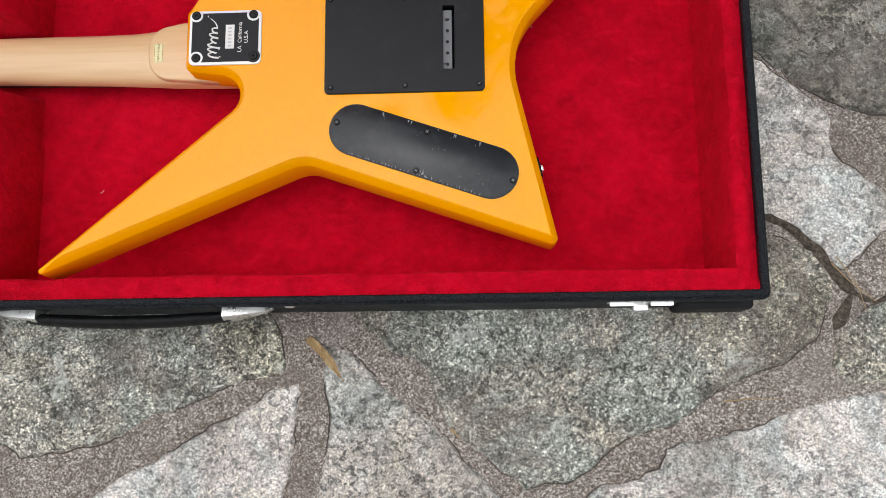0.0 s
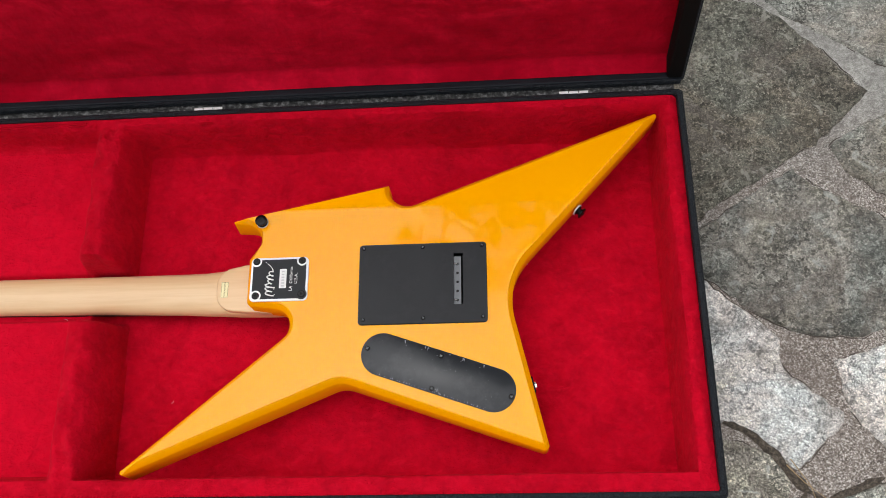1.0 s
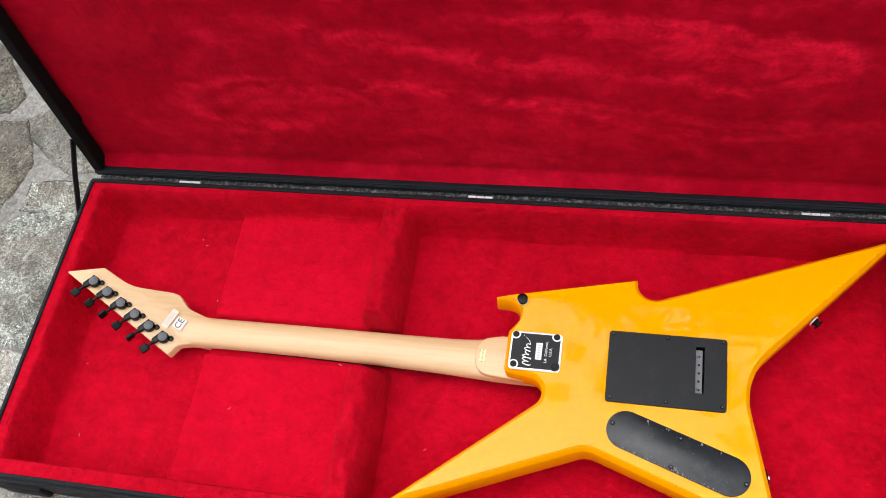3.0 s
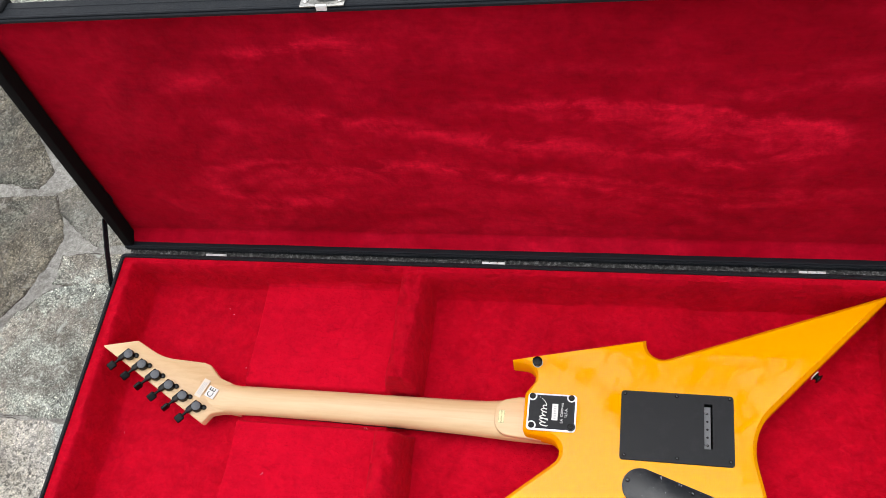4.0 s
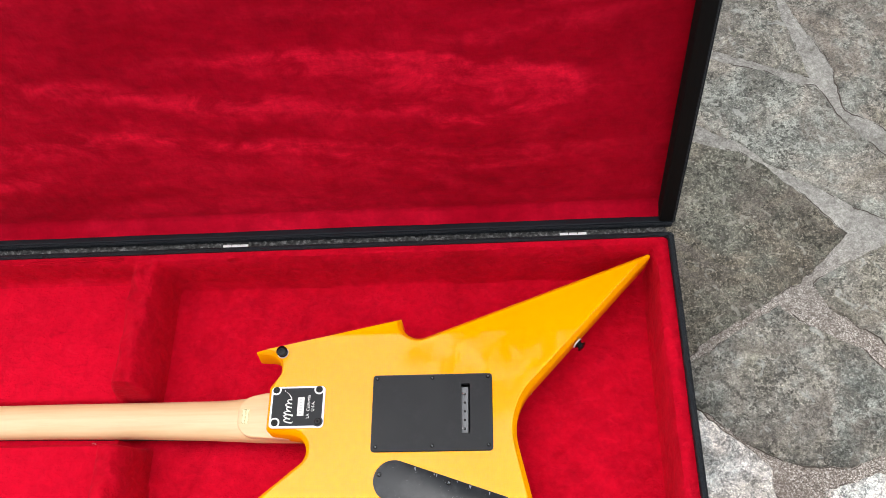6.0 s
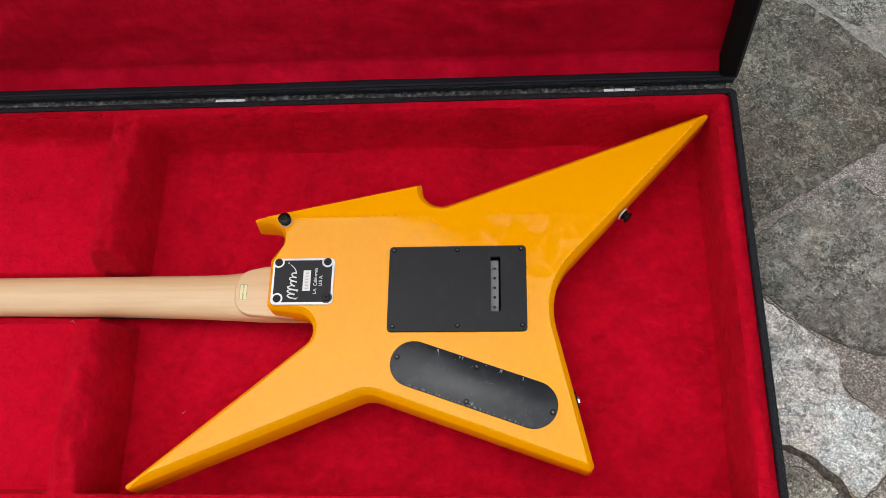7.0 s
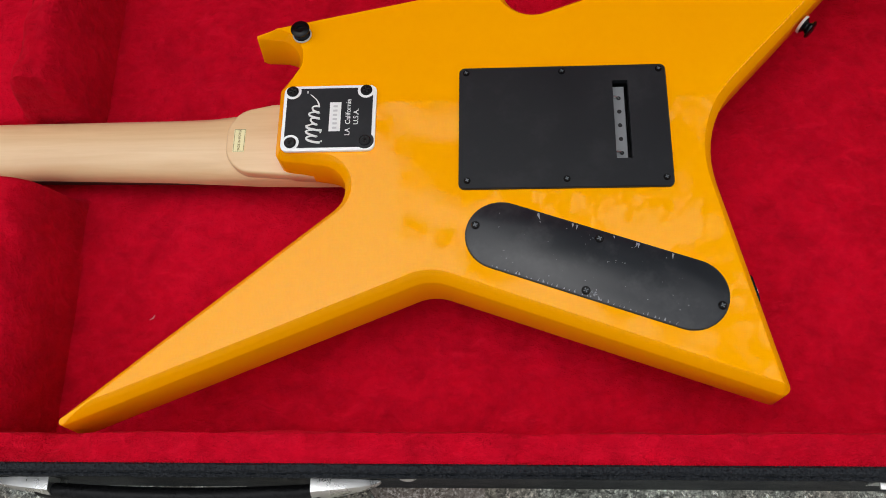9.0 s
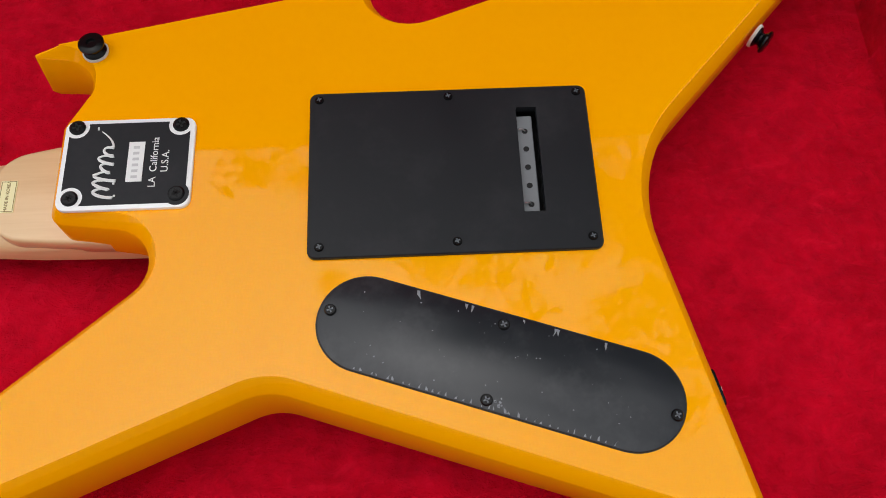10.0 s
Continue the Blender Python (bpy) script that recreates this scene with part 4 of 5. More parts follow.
# hinges between base and lid
bm = bmesh.new()
cloth = []
for i in range(61):
    x = X0 + 0.004 + (X1 - X0 - 0.008) * i / 60
    sag = 0.0012 * noise.noise((x * 12, 0.3, 0))
    cloth.append([(x, 0.4505, 0.0700), (x, 0.4505, 0.0735), (x, 0.4580, 0.0715 + sag), (x, 0.4660, 0.0735), (x, 0.4745, 0.0790), (x, 0.4745, 0.0700)])
loft(bm, cloth)
part("hinge_cloth", bm, DUSTY, case, "dusty black cloth along the hinge", smooth=50)
for x in (-0.494, -0.0540, 0.3810):
    h = part("hinge", tube([(x - 0.017, 0.4580, 0.0752), (x + 0.015, 0.4580, 0.0752)], 0.0019, 10), CHROME, case, "bright steel hinge", smooth=40)
    for dx in (-0.0125, -0.001, 0.0105):
        part("knuckle", tube([(x + dx - 0.0052, 0.4580, 0.0762), (x + dx + 0.0052, 0.4580, 0.0762)], 0.0028, 10), PLATE_WHITE, h, smooth=40)
    part("hinge_leaf", slab(box(x - 0.021, x + 0.021, 0.4515, 0.4580, 0.001), 0.0650, 0.0664), SATIN, h)
    part("hinge_leaf", slab(box(x - 0.021, x + 0.021, 0.4590, 0.4700, 0.001), 0.0700, 0.0714), SATIN, h)

# lid stay: a webbing strap at the narrow end
bm = bmesh.new()
a, b = Vector((X0 - 0.004, 0.3950, 0.078)), Vector((X0 - 0.005, 0.4790, 0.1500))
way = (b - a).normalized()
wide = way.cross(Vector((1, 0, 0))).normalized() * 0.0055
thick = Vector((-0.0016, 0, 0))
loft(bm, [[q + s * wide + t * thick for s, t in ((-1, 0), (1, 0), (1, 1), (-1, 1))] for q in (a, a.lerp(b, 0.5) + Vector((-0.0015, 0, 0)), b)])
part("lid_stay", bm, VINYL, case, "black webbing strap that holds the lid")

# carrying handle on the front
grip = [(-0.128 + 0.178 * k / 24, -0.0055 - 0.0042 * math.sin(math.pi * k / 24) ** 0.8, 0.050) for k in range(25)]
bm = bmesh.new()
rings = []
for k, (x, y, z) in enumerate(grip):
    t = k / 24
    w, h = 0.0046 + 0.0013 * math.sin(math.pi * t) ** 0.5, 0.011 + 0.002 * math.sin(math.pi * t)
    rings.append([(x, y + w * math.cos(6.2832 * j / 14), z + h * math.sin(6.2832 * j / 14)) for j in range(14)])
loft(bm, rings)
handle = part("handle", bm, LEATHER, case, "black padded carrying handle", smooth=50)
for x0, x1 in ((-0.117, -0.164), (0.046, 0.087)):
    bm = bmesh.new()
    rings = []
    for t in (0, 0.12, 0.4, 0.7, 0.92, 1.0):
        x = x0 + (x1 - x0) * t
        h, deep_ = 0.0120 * (1 - t) ** 0.7 + 0.0030, 0.0098 * (1 - t) ** 0.6 + 0.0012
        rings.append([(x, 0.001, 0.050 - h), (x, 0.001 - deep_ * 0.75, 0.050 - h), (x, 0.001 - deep_, 0.050 - h * 0.6), (x, 0.001 - deep_, 0.050 + h * 0.6), (x, 0.001 - deep_ * 0.75, 0.050 + h), (x, 0.001, 0.050 + h)])
    loft(bm, rings)
    part("handle_end", bm, SATIN, handle, "polished metal handle end", smooth=45)
part("rivet", lathe([(0.0060, 0), (0.0058, 0.0012), (0.0035, 0.0026), (0.001, 0.003)], facing((0.105, Y0, 0.066), (0, -1, 0)), 16), SATIN, case, smooth=50)

# catch plates on the base, latches on the lid
for cx in (-0.195, 0.4000):
    c = part("catch_plate", slab(box(cx - 0.026, cx + 0.026, -0.0005, Y0 + 0.0005, 0.0004), 0.0560, 0.0775), SATIN, case, "steel catch plate with a hook and rivets")
    for a0, a1 in ((-0.026, -0.0065), (0.0075, 0.026)):
        part("catch_flange", slab(box(cx + a0, cx + a1, -0.0045, -0.0004, 0.0008), 0.0758, 0.0774), SATIN, c)
    part("catch_hook", slab(box(cx - 0.0060, cx + 0.0068, -0.0080, -0.0004, 0.0015), 0.0600, 0.0715, 0.001), SATIN, c, smooth=40)
    for dx in (-0.016, 0.019):
        part("catch_rivet", lathe([(0.0030, 0), (0.0028, 0.0014), (0.001, 0.0022)], facing((cx + dx, -0.0004, 0.0640), (0, -1, 0)), 12), SATIN, c, smooth=50)
for cx in (-0.1855, 0.4080):
    m = Matrix.Translation((cx, LH + 0.0005, -0.004))
    flat = lambda corners, z0, z1, bev=0.0: slab(corners, z0, z1, bev, m=m @ Matrix.Rotation(radians(-90), 4, "X"))
    latch = lid_part("latch_plate", flat(box(-0.0255, 0.0255, -0.004, 0.0165, 0.001), 0.0, 0.0016, 0.0004), PLATED, "steel latch plate with rivets")

    def latch_part(name, bm, mat, sm=40):
        bm.transform(LIDM)
        return part(name, bm, mat, latch, smooth=sm)

    latch_part("latch_tongue", slab(box(-0.006, 0.006, -0.0035, 0.004, 0.001), 0.0035, 0.0065, 0.0006, m=m), PLATE_WHITE)
    for dx in (-0.0195, 0.0195):
        latch_part("latch_rivet", lathe([(0.0032, 0), (0.0030, 0.0012), (0.001, 0.002)], m @ pose(dx, 0.0016, -0.004, -90), 12), CHROME)
    # the lever: an arched cover with a notch at its foot, swung upright
    bm = bmesh.new()
    rows = []
    for v in np.linspace(0, 1, 13):
        row = []
        for u in np.linspace(-1, 1, 17):
            half = 0.0236 + 0.0018 * math.sin(math.pi * v)
            bow = 0.0125 * (1 - u * u) ** 0.5 * (0.5 + 0.5 * math.sin(math.pi * (0.15 + 0.7 * v))) + 0.0015
            dent = 0.0018 * math.exp(-((u / 0.25) ** 2 + ((v - 0.72) / 0.14) ** 2) ** 2)
            row.append(bm.verts.new(m @ Vector((u * half, 0.005 + 0.037 * v, -0.008 - 0.004 + bow - dent))))
        rows.append(row)
    for j in range(12):
        for i in range(16):
            if j < 5 and 4 <= i <= 11:
                continue
            bm.faces.new((rows[j][i], rows[j][i + 1], rows[j + 1][i + 1], rows[j + 1][i]))
    for f in bm.verts[:]:
        if not f.link_faces:
            bm.verts.remove(f)
    bmesh.ops.solidify(bm, geom=bm.faces[:], thickness=0.0014)
    hinge_at = Matrix.Translation((cx, LH + 0.006, -0.012))
    bm.transform(hinge_at @ Matrix.Rotation(radians(-42), 4, "X") @ hinge_at.inverted())
    latch_part("latch_lever", bm, CHROME, 50)
    latch_part("latch_spring_plate", slab(box(-0.0115, 0.0115, 0.0, 0.012, 0.001), -0.0190, -0.0175, 0.0004, m=m @ pose(0, 0.001, 0.006)), GREY_METAL)

# rubber corner feet
for x0, x1 in ((0.4400, 0.5085), (X0 - 0.0060, X0 + 0.064)):
    foot = lid_part("corner_foot", slab(box(x0, x1, LH - 0.018, LH + 0.0060, 0.005), -LD - 0.013, -LD + 0.013, 0.003), RUBBER, "black rubber corner foot with ridges")
    for k in range(4):
        xx = x0 + 0.018 + 0.012 * k
        bm = slab(box(xx, xx + 0.005, LH + 0.0050, LH + 0.0070, 0.001), -LD - 0.008, -LD + 0.009, 0.0004)
        bm.transform(LIDM)
        part("foot_ridge", bm, RUBBER, foot)
for x0, x1 in ((0.4380, 0.5045), (X0 - 0.0045, X0 + 0.062)):
    part("corner_foot", slab(box(x0, x1, -0.0035, 0.020, 0.004), 0.0, 0.034, 0.0025), RUBBER, case, "black rubber corner foot", smooth=40)

# ---- trees beyond the paving, mirrored in the gloss of the guitar ----
def tree(at, height, spread, seed, label):
    r = random.Random(seed)
    t = thing("tree", at, label, "tree")
    base = Vector(at)
    top = base + Vector((0, 0, height * 0.55))
    part("trunk", tube([base.lerp(top, k / 6) + Vector((0.06 * math.sin(k * 1.3), 0.05 * math.cos(k * 1.7), 0)) for k in range(7)], lambda u: 0.17 * (1 - 0.55 * u), 10), BARK, t, smooth=60)
    tips = []
    for k in range(14):
        a, up_ = 6.283 * k / 14 + r.uniform(-0.2, 0.2), r.uniform(0.15, 0.9)
        s = base.lerp(top, r.uniform(0.55, 1.0))
        e = s + Vector((math.cos(a) * spread * r.uniform(0.5, 0.95), math.sin(a) * spread * r.uniform(0.5, 0.95), up_ * height * 0.42))
        mid = s.lerp(e, 0.5) + Vector((0, 0, 0.2))
        part("limb", tube([s, mid, e], lambda u: 0.05 * (1 - 0.8 * u), 6), BARK, t, smooth=60)
        tips += [mid, e, s.lerp(e, 0.75), e + Vector((r.uniform(-0.4, 0.4), r.uniform(-0.4, 0.4), 0.3))]
    sprays = [Vector(q) + Vector((r.gauss(0, 0.36), r.gauss(0, 0.36), r.gauss(0, 0.26))) for q in tips for _ in range(9)]
    verts, faces = [], []
    for k in range(60000):
        c = r.choice(sprays) + Vector((r.gauss(0, 0.075), r.gauss(0, 0.075), r.gauss(0, 0.06)))
        u = Vector((r.uniform(-1, 1), r.uniform(-1, 1), r.uniform(-0.6, 0.6))).normalized()
        v = u.cross(Vector((r.uniform(-1, 1), r.uniform(-1, 1), r.uniform(-1, 1)))).normalized()
        size = r.uniform(0.022, 0.045)
        n0 = len(verts)
        verts += [c - u * size, c - v * size * 0.45, c + u * size, c + v * size * 0.45]
        faces.append((n0, n0 + 1, n0 + 2, n0 + 3))
    me = bpy.data.meshes.new("crown")
    me.from_pydata([v - base for v in verts], [], faces)
    me.materials.append(LEAF)
    crown = new("crown", me)
    crown.parent = t
    crown["kind"] = "stuff"
    return t


PLASTER = Mat("grey_plaster", (0.30, 0.28, 0.25), 0.9).m
BARK = Mat("bark", (0.10, 0.075, 0.055), 0.9).m
LEAF = Mat("green_leaf", (0.055, 0.085, 0.022), 0.6).m
tree((1.75, 4.1, 0), 7.7, 2.5, 3, "leafy green tree standing beyond the paving")
tree((5.4, 2.6, 0), 6.5, 2.2, 8, "broad leafy green tree beside the paving")

# ---- unseen wall added behind the camera, closing the place and cutting southern light ----
south_block = part("light_block_south", slab(box(-8.0, 9.0, -6.25, -6.0), -0.02, 3.8), PLASTER, None)
tagged(south_block, "unseen plain plastered wall added to cut the light from the south", "wall", kind="structure")

# ---- ground: mortar sheet with crazy paving laid in it ----
ring_r = [0.9, 2.5, 6, 15, 60, 300, 2000]
verts = [(r * math.cos(6.2832 * j / 48), 0.4 + r * math.sin(6.2832 * j / 48), -0.0045) for r in ring_r for j in range(48)]
faces = [tuple(range(48))] + [(48 * k + j, 48 * k + 48 + j, 48 * k + 48 + (j + 1) % 48, 48 * k + (j + 1) % 48) for k in range(len(ring_r) - 1) for j in range(48)]
GX, GY, first = 380, 270, len(verts)
for i in range(GX + 1):
    for j in range(GY + 1):
        x, y = -1.40 + 2.8 * i / GX, -0.45 + 2.0 * j / GY
        z = -0.0031 + 0.0016 * noise.noise((x * 15, y * 15, 0.4)) + 0.0008 * noise.noise((x * 55, y * 55, 2.4))
        verts.append((x, y, -0.0055 if i in (0, GX) or j in (0, GY) else min(z, -0.0009)))
faces += [(first + i * (GY + 1) + j, first + (i + 1) * (GY + 1) + j, first + (i + 1) * (GY + 1) + j + 1, first + i * (GY + 1) + j + 1) for i in range(GX) for j in range(GY)]
bm = bmesh.new()
sheet = bpy.data.meshes.new("sheet")
sheet.from_pydata(verts, [], faces)
bm.from_mesh(sheet)
bpy.data.meshes.remove(sheet)
ground = part("ground", bm, MORTAR, None, smooth=60)
tagged(ground, "brown sandy mortar bed between paving stones", "ground", kind="structure")

rng = random.Random(11)


def ragged(pts, amp, step):
    """A stone's outline with broken, uneven edges."""
    out = []
    n = len(pts)
    for i in range(n):
        a, b = Vector(pts[i]), Vector(pts[(i + 1) % n])
        k = max(1, int((b - a).length / step))
        side = Vector((-(b - a).y, (b - a).x)).normalized()
        for j in range(k):
            q = a.lerp(b, j / k)
            w = noise.noise((q.x * 22, q.y * 22, 0.7)) + 0.6 * noise.noise((q.x * 70, q.y * 70, 3.3)) + 0.35 * noise.noise((q.x * 190, q.y * 190, 1.3))
            out.append(q + side * amp * w)
    return out


def inset_ring(pts, d, smooth=1):
    """The outline moved inwards by d, along directions smoothed over some neighbours."""
    n = len(pts)
    sides = []
    for i in range(n):
        t = (pts[(i + 1) % n] - pts[i - 1]).normalized()
        sides.append(Vector((-t.y, t.x)))
    out = []
    for i in range(n):
        way = sum((sides[(i + k) % n] for k in range(1 - smooth, smooth)), Vector((0, 0)))
        out.append(pts[i] + way.normalized() * d)
    return out


def stone(pts, material, high=0.0, amp=0.0050, step=0.006, swell=0.0018):
    pts = [Vector(q) for q in pts]
    area = sum(a.x * b.y - a.y * b.x for a, b in zip(pts, pts[1:] + pts[:1]))
    if area < 0:
        pts = pts[::-1]
    o = ragged([tuple(q) for q in inset_ring(pts, -swell)], amp, step)
    bm = bmesh.new()
    tilt = rng.uniform(-0.004, 0.004), rng.uniform(-0.004, 0.004)
    c = sum(o, Vector((0, 0))) / len(o)
    zz = lambda q: high + tilt[0] * (q.x - c.x) + tilt[1] * (q.y - c.y)
    inner_ = inset_ring(o, 0.001)
    thick = [noise.noise((q.x * 16, q.y * 16, 5.0)) + 0.5 * noise.noise((q.x * 60, q.y * 60, 2.0)) for q in o]
    rim = [q - (inner_[i] - q).normalized() * max(0.0, 0.0002 + 0.0020 * thick[i]) for i, q in enumerate(o)]
    rows = [[(*q, -0.0065) for q in rim], [(*q, -0.0026 if w > -0.05 else -0.0050) for q, w in zip(rim, thick)], [(*q, -0.0026 if w > -0.05 else -0.0048) for q, w in zip(inset_ring(o, 0.0004), thick)], [(*q, zz(q) - 0.0040) for q in o], [(*q, zz(q) - 0.0022) for q in inset_ring(o, 0.0016, 3)], [(*q, zz(q) - 0.0006) for q in inset_ring(o, 0.0028, 4)], [(*q, zz(q)) for q in inset_ring(o, 0.0045, 5)]]
    loft(bm, rows, False, True)
    bm.faces.ensure_lookup_table()
    # the outer rings: joint soil, with the shade of the crack in its colour
    for f in bm.faces[: 3 * len(o)]:
        f.material_index = 1
    ob = part("paving_stone", bm, material, ground, smooth=35)
    ob.data.materials.append(JOINT_SOIL_SHADE)
    return ob


PALE, LIGHT, GREY, DULL, MOSSY = GRANITE_PALE, GRANITE_LIGHT, GRANITE, GRANITE_DULL, GRANITE_MOSSY
LAID, centres = [], []


def lay(material, *pts):
    """One paving stone, and points along its edge that keep its neighbours off."""
    LAID.append(pts)
    far = min(q[1] for q in pts) > 0.95
    stone(pts, material, swell=0.009 if far else 0.0055 if max(q[0] for q in pts) < -0.55 else 0.0018)
    middle = sum((Vector(q) for q in pts), Vector((0, 0))) / len(pts)
    for a, b in zip(pts, pts[1:] + pts[:1]):
        a, b = Vector(a), Vector(b)
        k = max(1, int((b - a).length / 0.03))
        centres.extend(a.lerp(b, j / k).lerp(middle, 0.06) for j in range(k))
    centres.append(middle)


lay(GREY, (0.150, 0.030), (0.150, -0.002), (0.184, -0.031), (0.217, -0.050), (0.227, -0.075), (0.235, -0.098), (0.304, -0.159), (0.339, -0.150), (0.406, -0.111), (0.441, -0.099), (0.488, -0.068), (0.544, -0.041), (0.571, -0.023), (0.589, 0.022), (0.572, 0.051), (0.520, 0.070), (0.480, 0.10), (0.25, 0.12))
lay(LIGHT, (0.121, -0.028), (0.134, -0.029), (0.156, -0.048), (0.226, -0.110), (0.300, -0.182), (0.318, -0.22), (0.110, -0.24), (0.118, -0.164), (0.130, -0.099))
lay(PALE, (-0.110, -0.175), (0.004, -0.113), (0.075, -0.071), (0.098, -0.066), (0.094, -0.114), (0.088, -0.20), (0.05, -0.26), (-0.05, -0.25))
lay(GREY, (-0.160, 0.06), (0.04, 0.05), (0.079, -0.020), (0.085, -0.048), (0.023, -0.068), (-0.024, -0.088), (-0.080, -0.116), (-0.157, -0.130), (-0.20, -0.09), (-0.22, 0.0))
lay(PALE, (0.355, -0.175), (0.373, -0.156), (0.424, -0.143), (0.432, -0.126), (0.490, -0.110), (0.530, -0.098), (0.580, -0.084), (0.621, -0.076), (0.68, -0.09), (0.70, -0.20), (0.55, -0.27), (0.38, -0.26))
lay(GREY, (0.591, -0.024), (0.632, 0.006), (0.69, 0.02), (0.71, -0.05), (0.66, -0.062), (0.592, -0.066), (0.581, -0.049))
lay(PALE, (0.480, 0.27), (0.524, 0.247), (0.558, 0.212), (0.598, 0.179), (0.596, 0.146), (0.620, 0.120), (0.651, 0.092), (0.643, 0.077), (0.596, 0.036), (0.575, 0.058), (0.554, 0.078), (0.50, 0.091), (0.47, 0.15))
lay(PALE, (0.654, 0.151), (0.712, 0.175), (0.80, 0.17), (0.80, 0.05), (0.72, 0.035), (0.691, 0.058), (0.670, 0.088), (0.661, 0.113))
lay(DULL, (0.710, 1.10), (0.716, 0.997), (0.740, 0.871), (0.776, 0.788), (0.785, 0.690), (0.850, 0.637), (1.02, 0.70), (1.10, 0.95), (0.95, 1.12))
lay(DULL, (0.650, 1.05), (0.705, 0.997), (0.725, 0.883), (0.742, 0.750), (0.678, 0.781), (0.609, 0.813), (0.58, 0.95))
lay(DULL, (0.540, 0.80), (0.598, 0.793), (0.676, 0.766), (0.747, 0.730), (0.768, 0.681), (0.812, 0.610), (0.86, 0.56), (0.83, 0.50), (0.765, 0.527), (0.696, 0.576), (0.634, 0.637), (0.570, 0.672), (0.50, 0.68))
lay(MOSSY, (0.46, 0.66), (0.557, 0.648), (0.625, 0.625), (0.687, 0.563), (0.747, 0.490), (0.701, 0.448), (0.672, 0.418), (0.640, 0.402), (0.548, 0.345), (0.500, 0.304), (0.42, 0.34), (0.40, 0.55))
lay(DULL, (0.691, 0.415), (0.753, 0.455), (0.808, 0.470), (0.90, 0.42), (0.88, 0.31), (0.785, 0.275), (0.755, 0.340), (0.702, 0.381))
lay(DULL, (0.642, 0.388), (0.660, 0.362), (0.728, 0.330), (0.768, 0.272), (0.755, 0.205), (0.69, 0.175), (0.61, 0.190), (0.565, 0.220), (0.520, 0.260), (0.485, 0.290))
lay(MOSSY, (-1.170, 0.918), (-0.983, 0.747), (-0.918, 0.662), (-0.933, 0.630), (-1.052, 0.645), (-1.25, 0.72))
lay(MOSSY, (-1.09, 0.60), (-1.035, 0.604), (-0.964, 0.606), (-0.891, 0.608), (-0.863, 0.554), (-0.849, 0.523), (-0.860, 0.463), (-0.884, 0.412), (-0.924, 0.345), (-1.02, 0.37))
lay(DULL, (-0.886, 0.615), (-0.852, 0.632), (-0.80, 0.70), (-0.70, 0.66), (-0.70, 0.52), (-0.758, 0.511), (-0.826, 0.548), (-0.868, 0.585))
lay(GREY, (-0.828, 0.486), (-0.735, 0.493), (-0.66, 0.49), (-0.66, 0.44), (-0.719, 0.438), (-0.830, 0.436))
lay(GREY, (-0.908, 0.310), (-0.872, 0.380), (-0.823, 0.426), (-0.729, 0.435), (-0.62, 0.42), (-0.60, 0.25), (-0.708, 0.206), (-0.865, 0.211), (-0.96, 0.25))
lay(LIGHT, (-0.90, 0.190), (-0.857, 0.190), (-0.714, 0.190), (-0.60, 0.19), (-0.60, 0.03), (-0.702, 0.020), (-0.80, 0.01))
lay(DULL, (-0.86, 1.36), (-0.80, 1.155), (-0.723, 1.126), (-0.630, 1.110), (-0.555, 1.145), (-0.499, 1.190), (-0.470, 1.34))
lay(DULL, (-0.455, 1.222), (-0.440, 1.222), (-0.398, 1.200), (-0.400, 1.187), (-0.462, 1.152), (-0.478, 1.156), (-0.470, 1.20))
lay(DULL, (-0.47, 1.02), (-0.43, 1.095), (-0.36, 1.140), (-0.280, 1.150), (-0.255, 1.05), (-0.30, 1.0))
lay(DULL, (-0.295, 1.180), (-0.290, 1.166), (-0.270, 1.157), (-0.185, 1.160), (-0.160, 1.172), (-0.160, 1.186), (-0.20, 1.198), (-0.27, 1.198))
lay(DULL, (-0.253, 1.125), (-0.200, 1.150), (-0.080, 1.172), (0.03, 1.172), (0.115, 1.150), (0.190, 1.110), (0.170, 1.02), (-0.05, 0.98), (-0.21, 1.02))
lay(DULL, (0.235, 1.215), (0.240, 1.12), (0.30, 1.07), (0.42, 1.02), (0.60, 1.06), (0.69, 1.13), (0.66, 1.30), (0.42, 1.34))
lay(DULL, (-0.47, 1.40), (-0.43, 1.245), (-0.34, 1.205), (-0.20, 1.222), (-0.05, 1.23), (0.02, 1.40))


def inside(q, pts):
    odd = False
    for a, b in zip(pts, pts[1:] + pts[:1]):
        if (a[1] > q.y) != (b[1] > q.y) and q.x < (b[0] - a[0]) * (q.y - a[1]) / (b[1] - a[1]) + a[0]:
            odd = not odd
    return odd


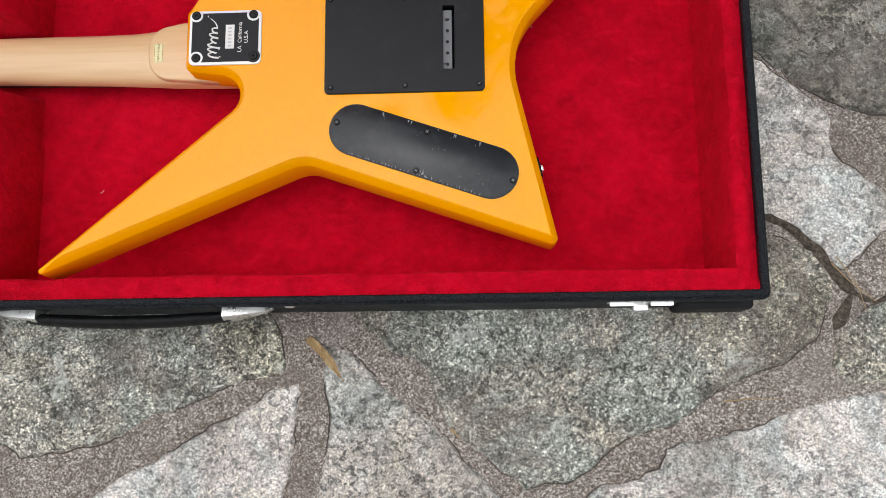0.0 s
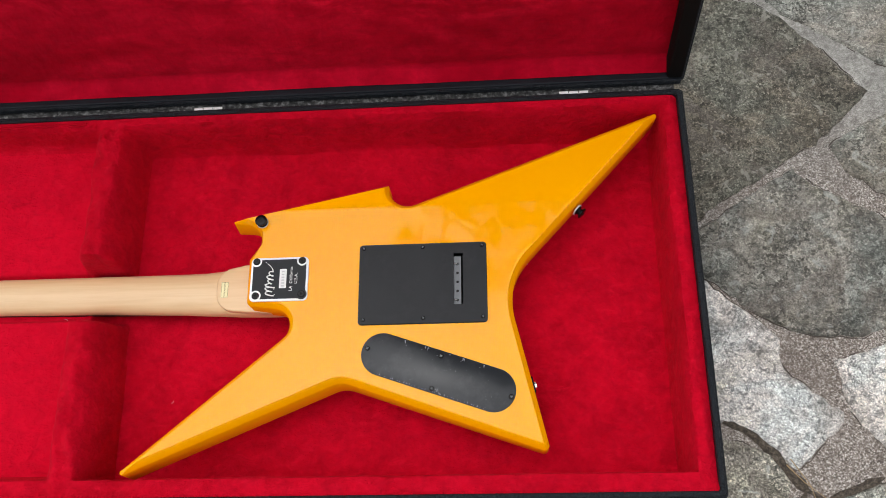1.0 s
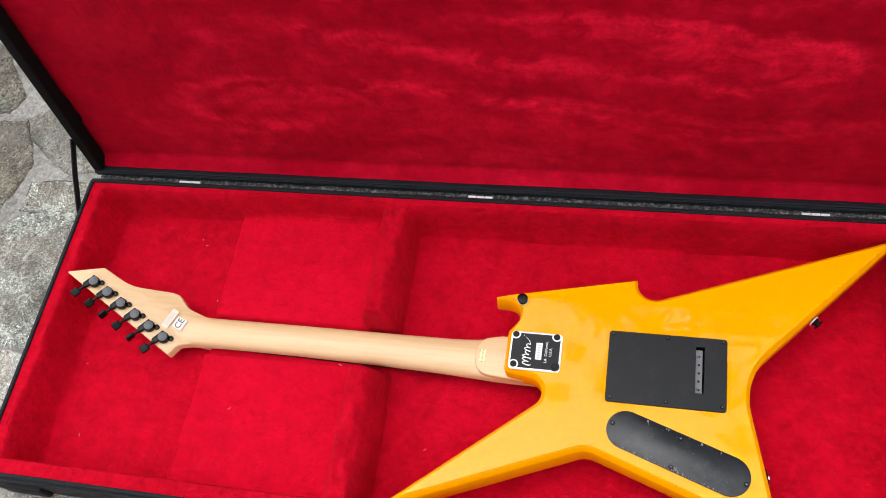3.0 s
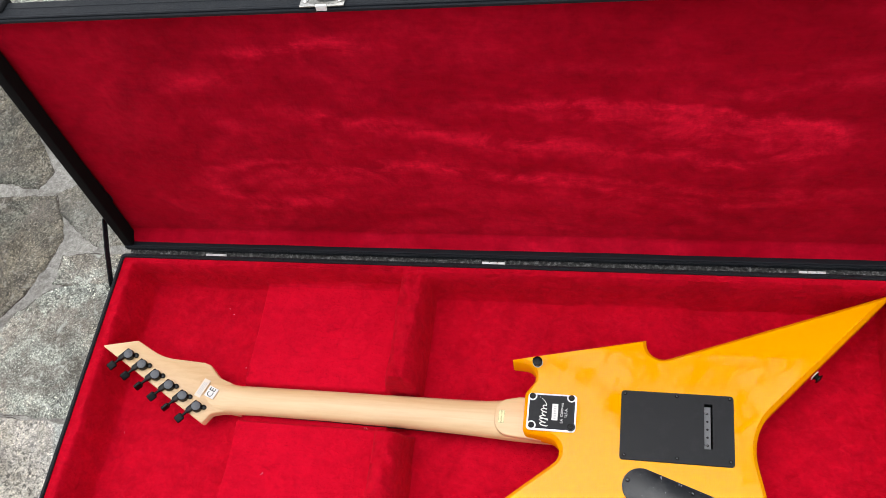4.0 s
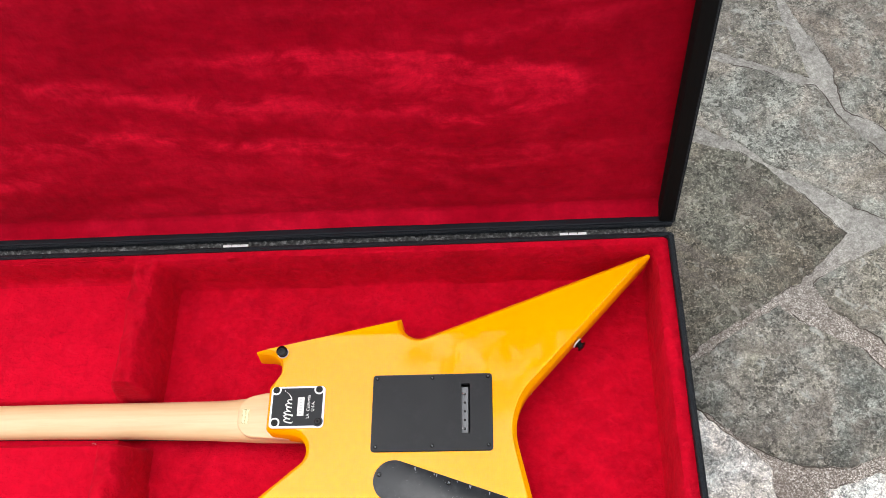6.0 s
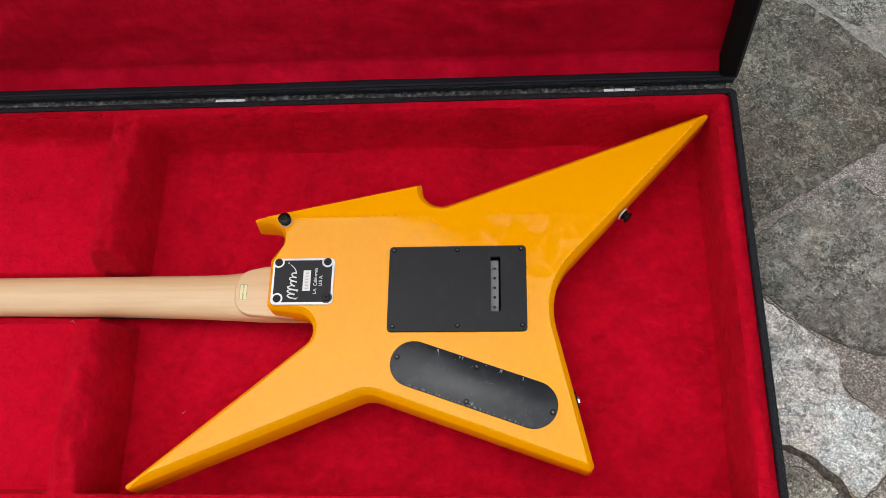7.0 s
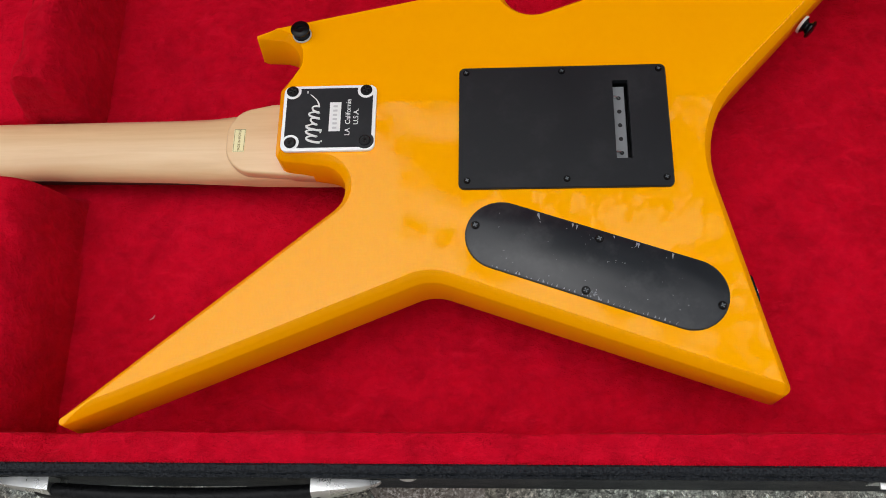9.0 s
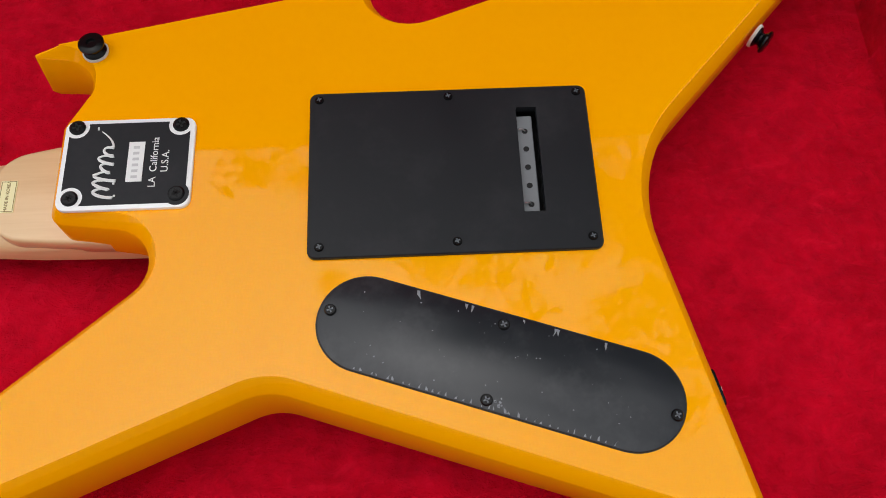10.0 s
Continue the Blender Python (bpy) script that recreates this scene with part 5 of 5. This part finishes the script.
# the rest of the paving, laid at random round the stones above
fill = []
for i in range(-14, 15):
    for j in range(-12, 17):
        q = Vector((0.21 * i + rng.uniform(-0.085, 0.085), 0.3 + 0.19 * j + rng.uniform(-0.08, 0.08)))
        if any(inside(q, pts) for pts in LAID) or min((q - c).length for c in centres) < 0.055:
            continue
        fill.append(q)
for q in fill:
    cell = [Vector((q.x + a, q.y + b)) for a, b in ((-0.3, -0.3), (0.3, -0.3), (0.3, 0.3), (-0.3, 0.3))]
    for o in [c for c in fill + centres if c is not q and (c - q).length < 0.6]:
        mid, nn = (q + o) / 2, (q - o).normalized()
        mid += nn * 0.010
        cut = []
        for a, b in zip(cell, cell[1:] + cell[:1]):
            da, db = (a - mid).dot(nn), (b - mid).dot(nn)
            if da >= 0:
                cut.append(a)
            if da * db < 0:
                cut.append(a.lerp(b, da / (da - db)))
        cell = cut
        if len(cell) < 3:
            break
    if len(cell) < 3:
        continue
    size = max((a - q).length for a in cell)
    if size < 0.05:
        continue
    stone([tuple(a) for a in cell], rng.choice((GREY, DULL, DULL, MOSSY)) if q.y > 0.55 else rng.choice((PALE, GREY, GREY, DULL)), rng.uniform(-0.001, 0.001), 0.006, 0.03 if abs(q.x) > 1.2 or abs(q.y - 0.5) > 1.2 else 0.016, 0.0)

# damp dark earth washed into the joints
for trail, wide in ((((0.520, 0.092), (0.546, 0.080), (0.566, 0.064), (0.584, 0.038), (0.604, 0.014), (0.622, 0.004)), 0.0085), (((0.604, 0.014), (0.594, -0.006), (0.584, -0.022)), 0.0075), (((0.622, 0.004), (0.650, 0.012), (0.690, 0.028)), 0.0060)):
    bm = bmesh.new()
    path = [Vector(a).lerp(Vector(b), j / 8) for a, b in zip(trail, trail[1:]) for j in range(8)]
    rings = []
    for i, q in enumerate(path):
        d_ = (path[min(i + 1, len(path) - 1)] - path[max(i - 1, 0)]).normalized()
        side = Vector((-d_.y, d_.x))
        w = wide * (0.85 + 0.7 * noise.noise((q.x * 60, q.y * 60, 8.0))) * min(1.0, 0.25 + i / 4, 0.25 + (len(path) - 1 - i) / 4)
        high = -0.0002 + 0.0010 * noise.noise((q.x * 90, q.y * 90, 3.0))
        rings.append([(*(q + side * w * u), high * (1 - u * u) - 0.0040 * abs(u) ** 3) for u in (-1, -0.6, -0.2, 0.2, 0.6, 1)] + [(*q, -0.006)])
    loft(bm, rings)
    part("damp_earth", bm, EARTH, ground, "dark damp earth in a paving joint", smooth=60)

# ---- litter on the paving ----
def straw(points, radius, name, label):
    ob = part(name, tube(points, lambda u: radius * (1 - 0.6 * u), 6), STRAW, None, smooth=60)
    tagged(ob, label, "plant litter")


leaf = bmesh.new()
rings = []
for k in range(15):
    t = k / 14
    w = 0.0038 * math.sin(math.pi * min(1.0, 0.20 + 0.80 * t)) ** 0.7 * (1.0 + 0.12 * math.sin(13 * t)) + 0.0002
    c = Vector((0.1085 + 0.031 * t + 0.003 * math.sin(3.14 * t), -0.022 - 0.037 * t, 0.0030 + 0.0035 * math.sin(3 * t)))
    side = Vector((0.78, 0.62, 0.0)) * w
    curl = Vector((0, 0, 0.35 * w))
    rings.append([c - side + curl, c - side * 0.5 + Vector((0, 0, 0.0006)), c + Vector((0, 0, -0.0002)), c + side * 0.5 + Vector((0, 0, 0.0006)), c + side + curl, c + side * 0.5 + Vector((0, 0, 0.0001)), c + Vector((0, 0, -0.0008)), c - side * 0.5 + Vector((0, 0, 0.0001))])
loft(leaf, rings)
dry_leaf = tagged(part("dry_leaf", leaf, DRY_LEAF, None, smooth=60), "curled tan dry leaf on the mortar joint", "leaf")
rib = [(0.1085 + 0.034 * t + 0.003 * math.sin(3.14 * t), -0.022 - 0.0405 * t, 0.0034 + 0.0035 * math.sin(3 * t)) for t in (0, 0.2, 0.4, 0.6, 0.8, 1.0)]
part("midrib", tube(rib, lambda u: 0.00055 * (1 - 0.5 * u), 6), STRAW, dry_leaf, smooth=60)
straw([(0.585, 0.040, 0.003), (0.600, 0.022, 0.005), (0.622, 0.004, 0.004)], 0.0007, "dry_stalk", "thin dry straw stalk in a paving joint")
straw([(0.590, 0.046, 0.003), (0.606, 0.018, 0.006), (0.612, -0.004, 0.004)], 0.0006, "dry_stalk", "thin dry straw stalk in a paving joint")
straw([(0.480, -0.083, 0.002), (0.512, -0.080, 0.004), (0.530, -0.082, 0.003)], 0.0007, "dry_stalk", "thin dry straw stalk in a paving joint")
for x, y, s in ((0.055, -0.0375, 0.0045), (0.242, -0.106, 0.004), (0.247, -0.110, 0.0042)):
    bm = bmesh.new()
    bmesh.ops.create_icosphere(bm, subdivisions=2, radius=s)
    for v in bm.verts:
        v.co *= 1 + 0.25 * noise.noise(v.co * 300 + Vector((x * 50, 0, 0)))
        v.co.z *= 0.6
    bm.transform(Matrix.Translation((x, y, -0.0035)))
    tagged(part("pebble", bm, STRAW, None, smooth=60), "small brown pebble in the mortar", "pebble")
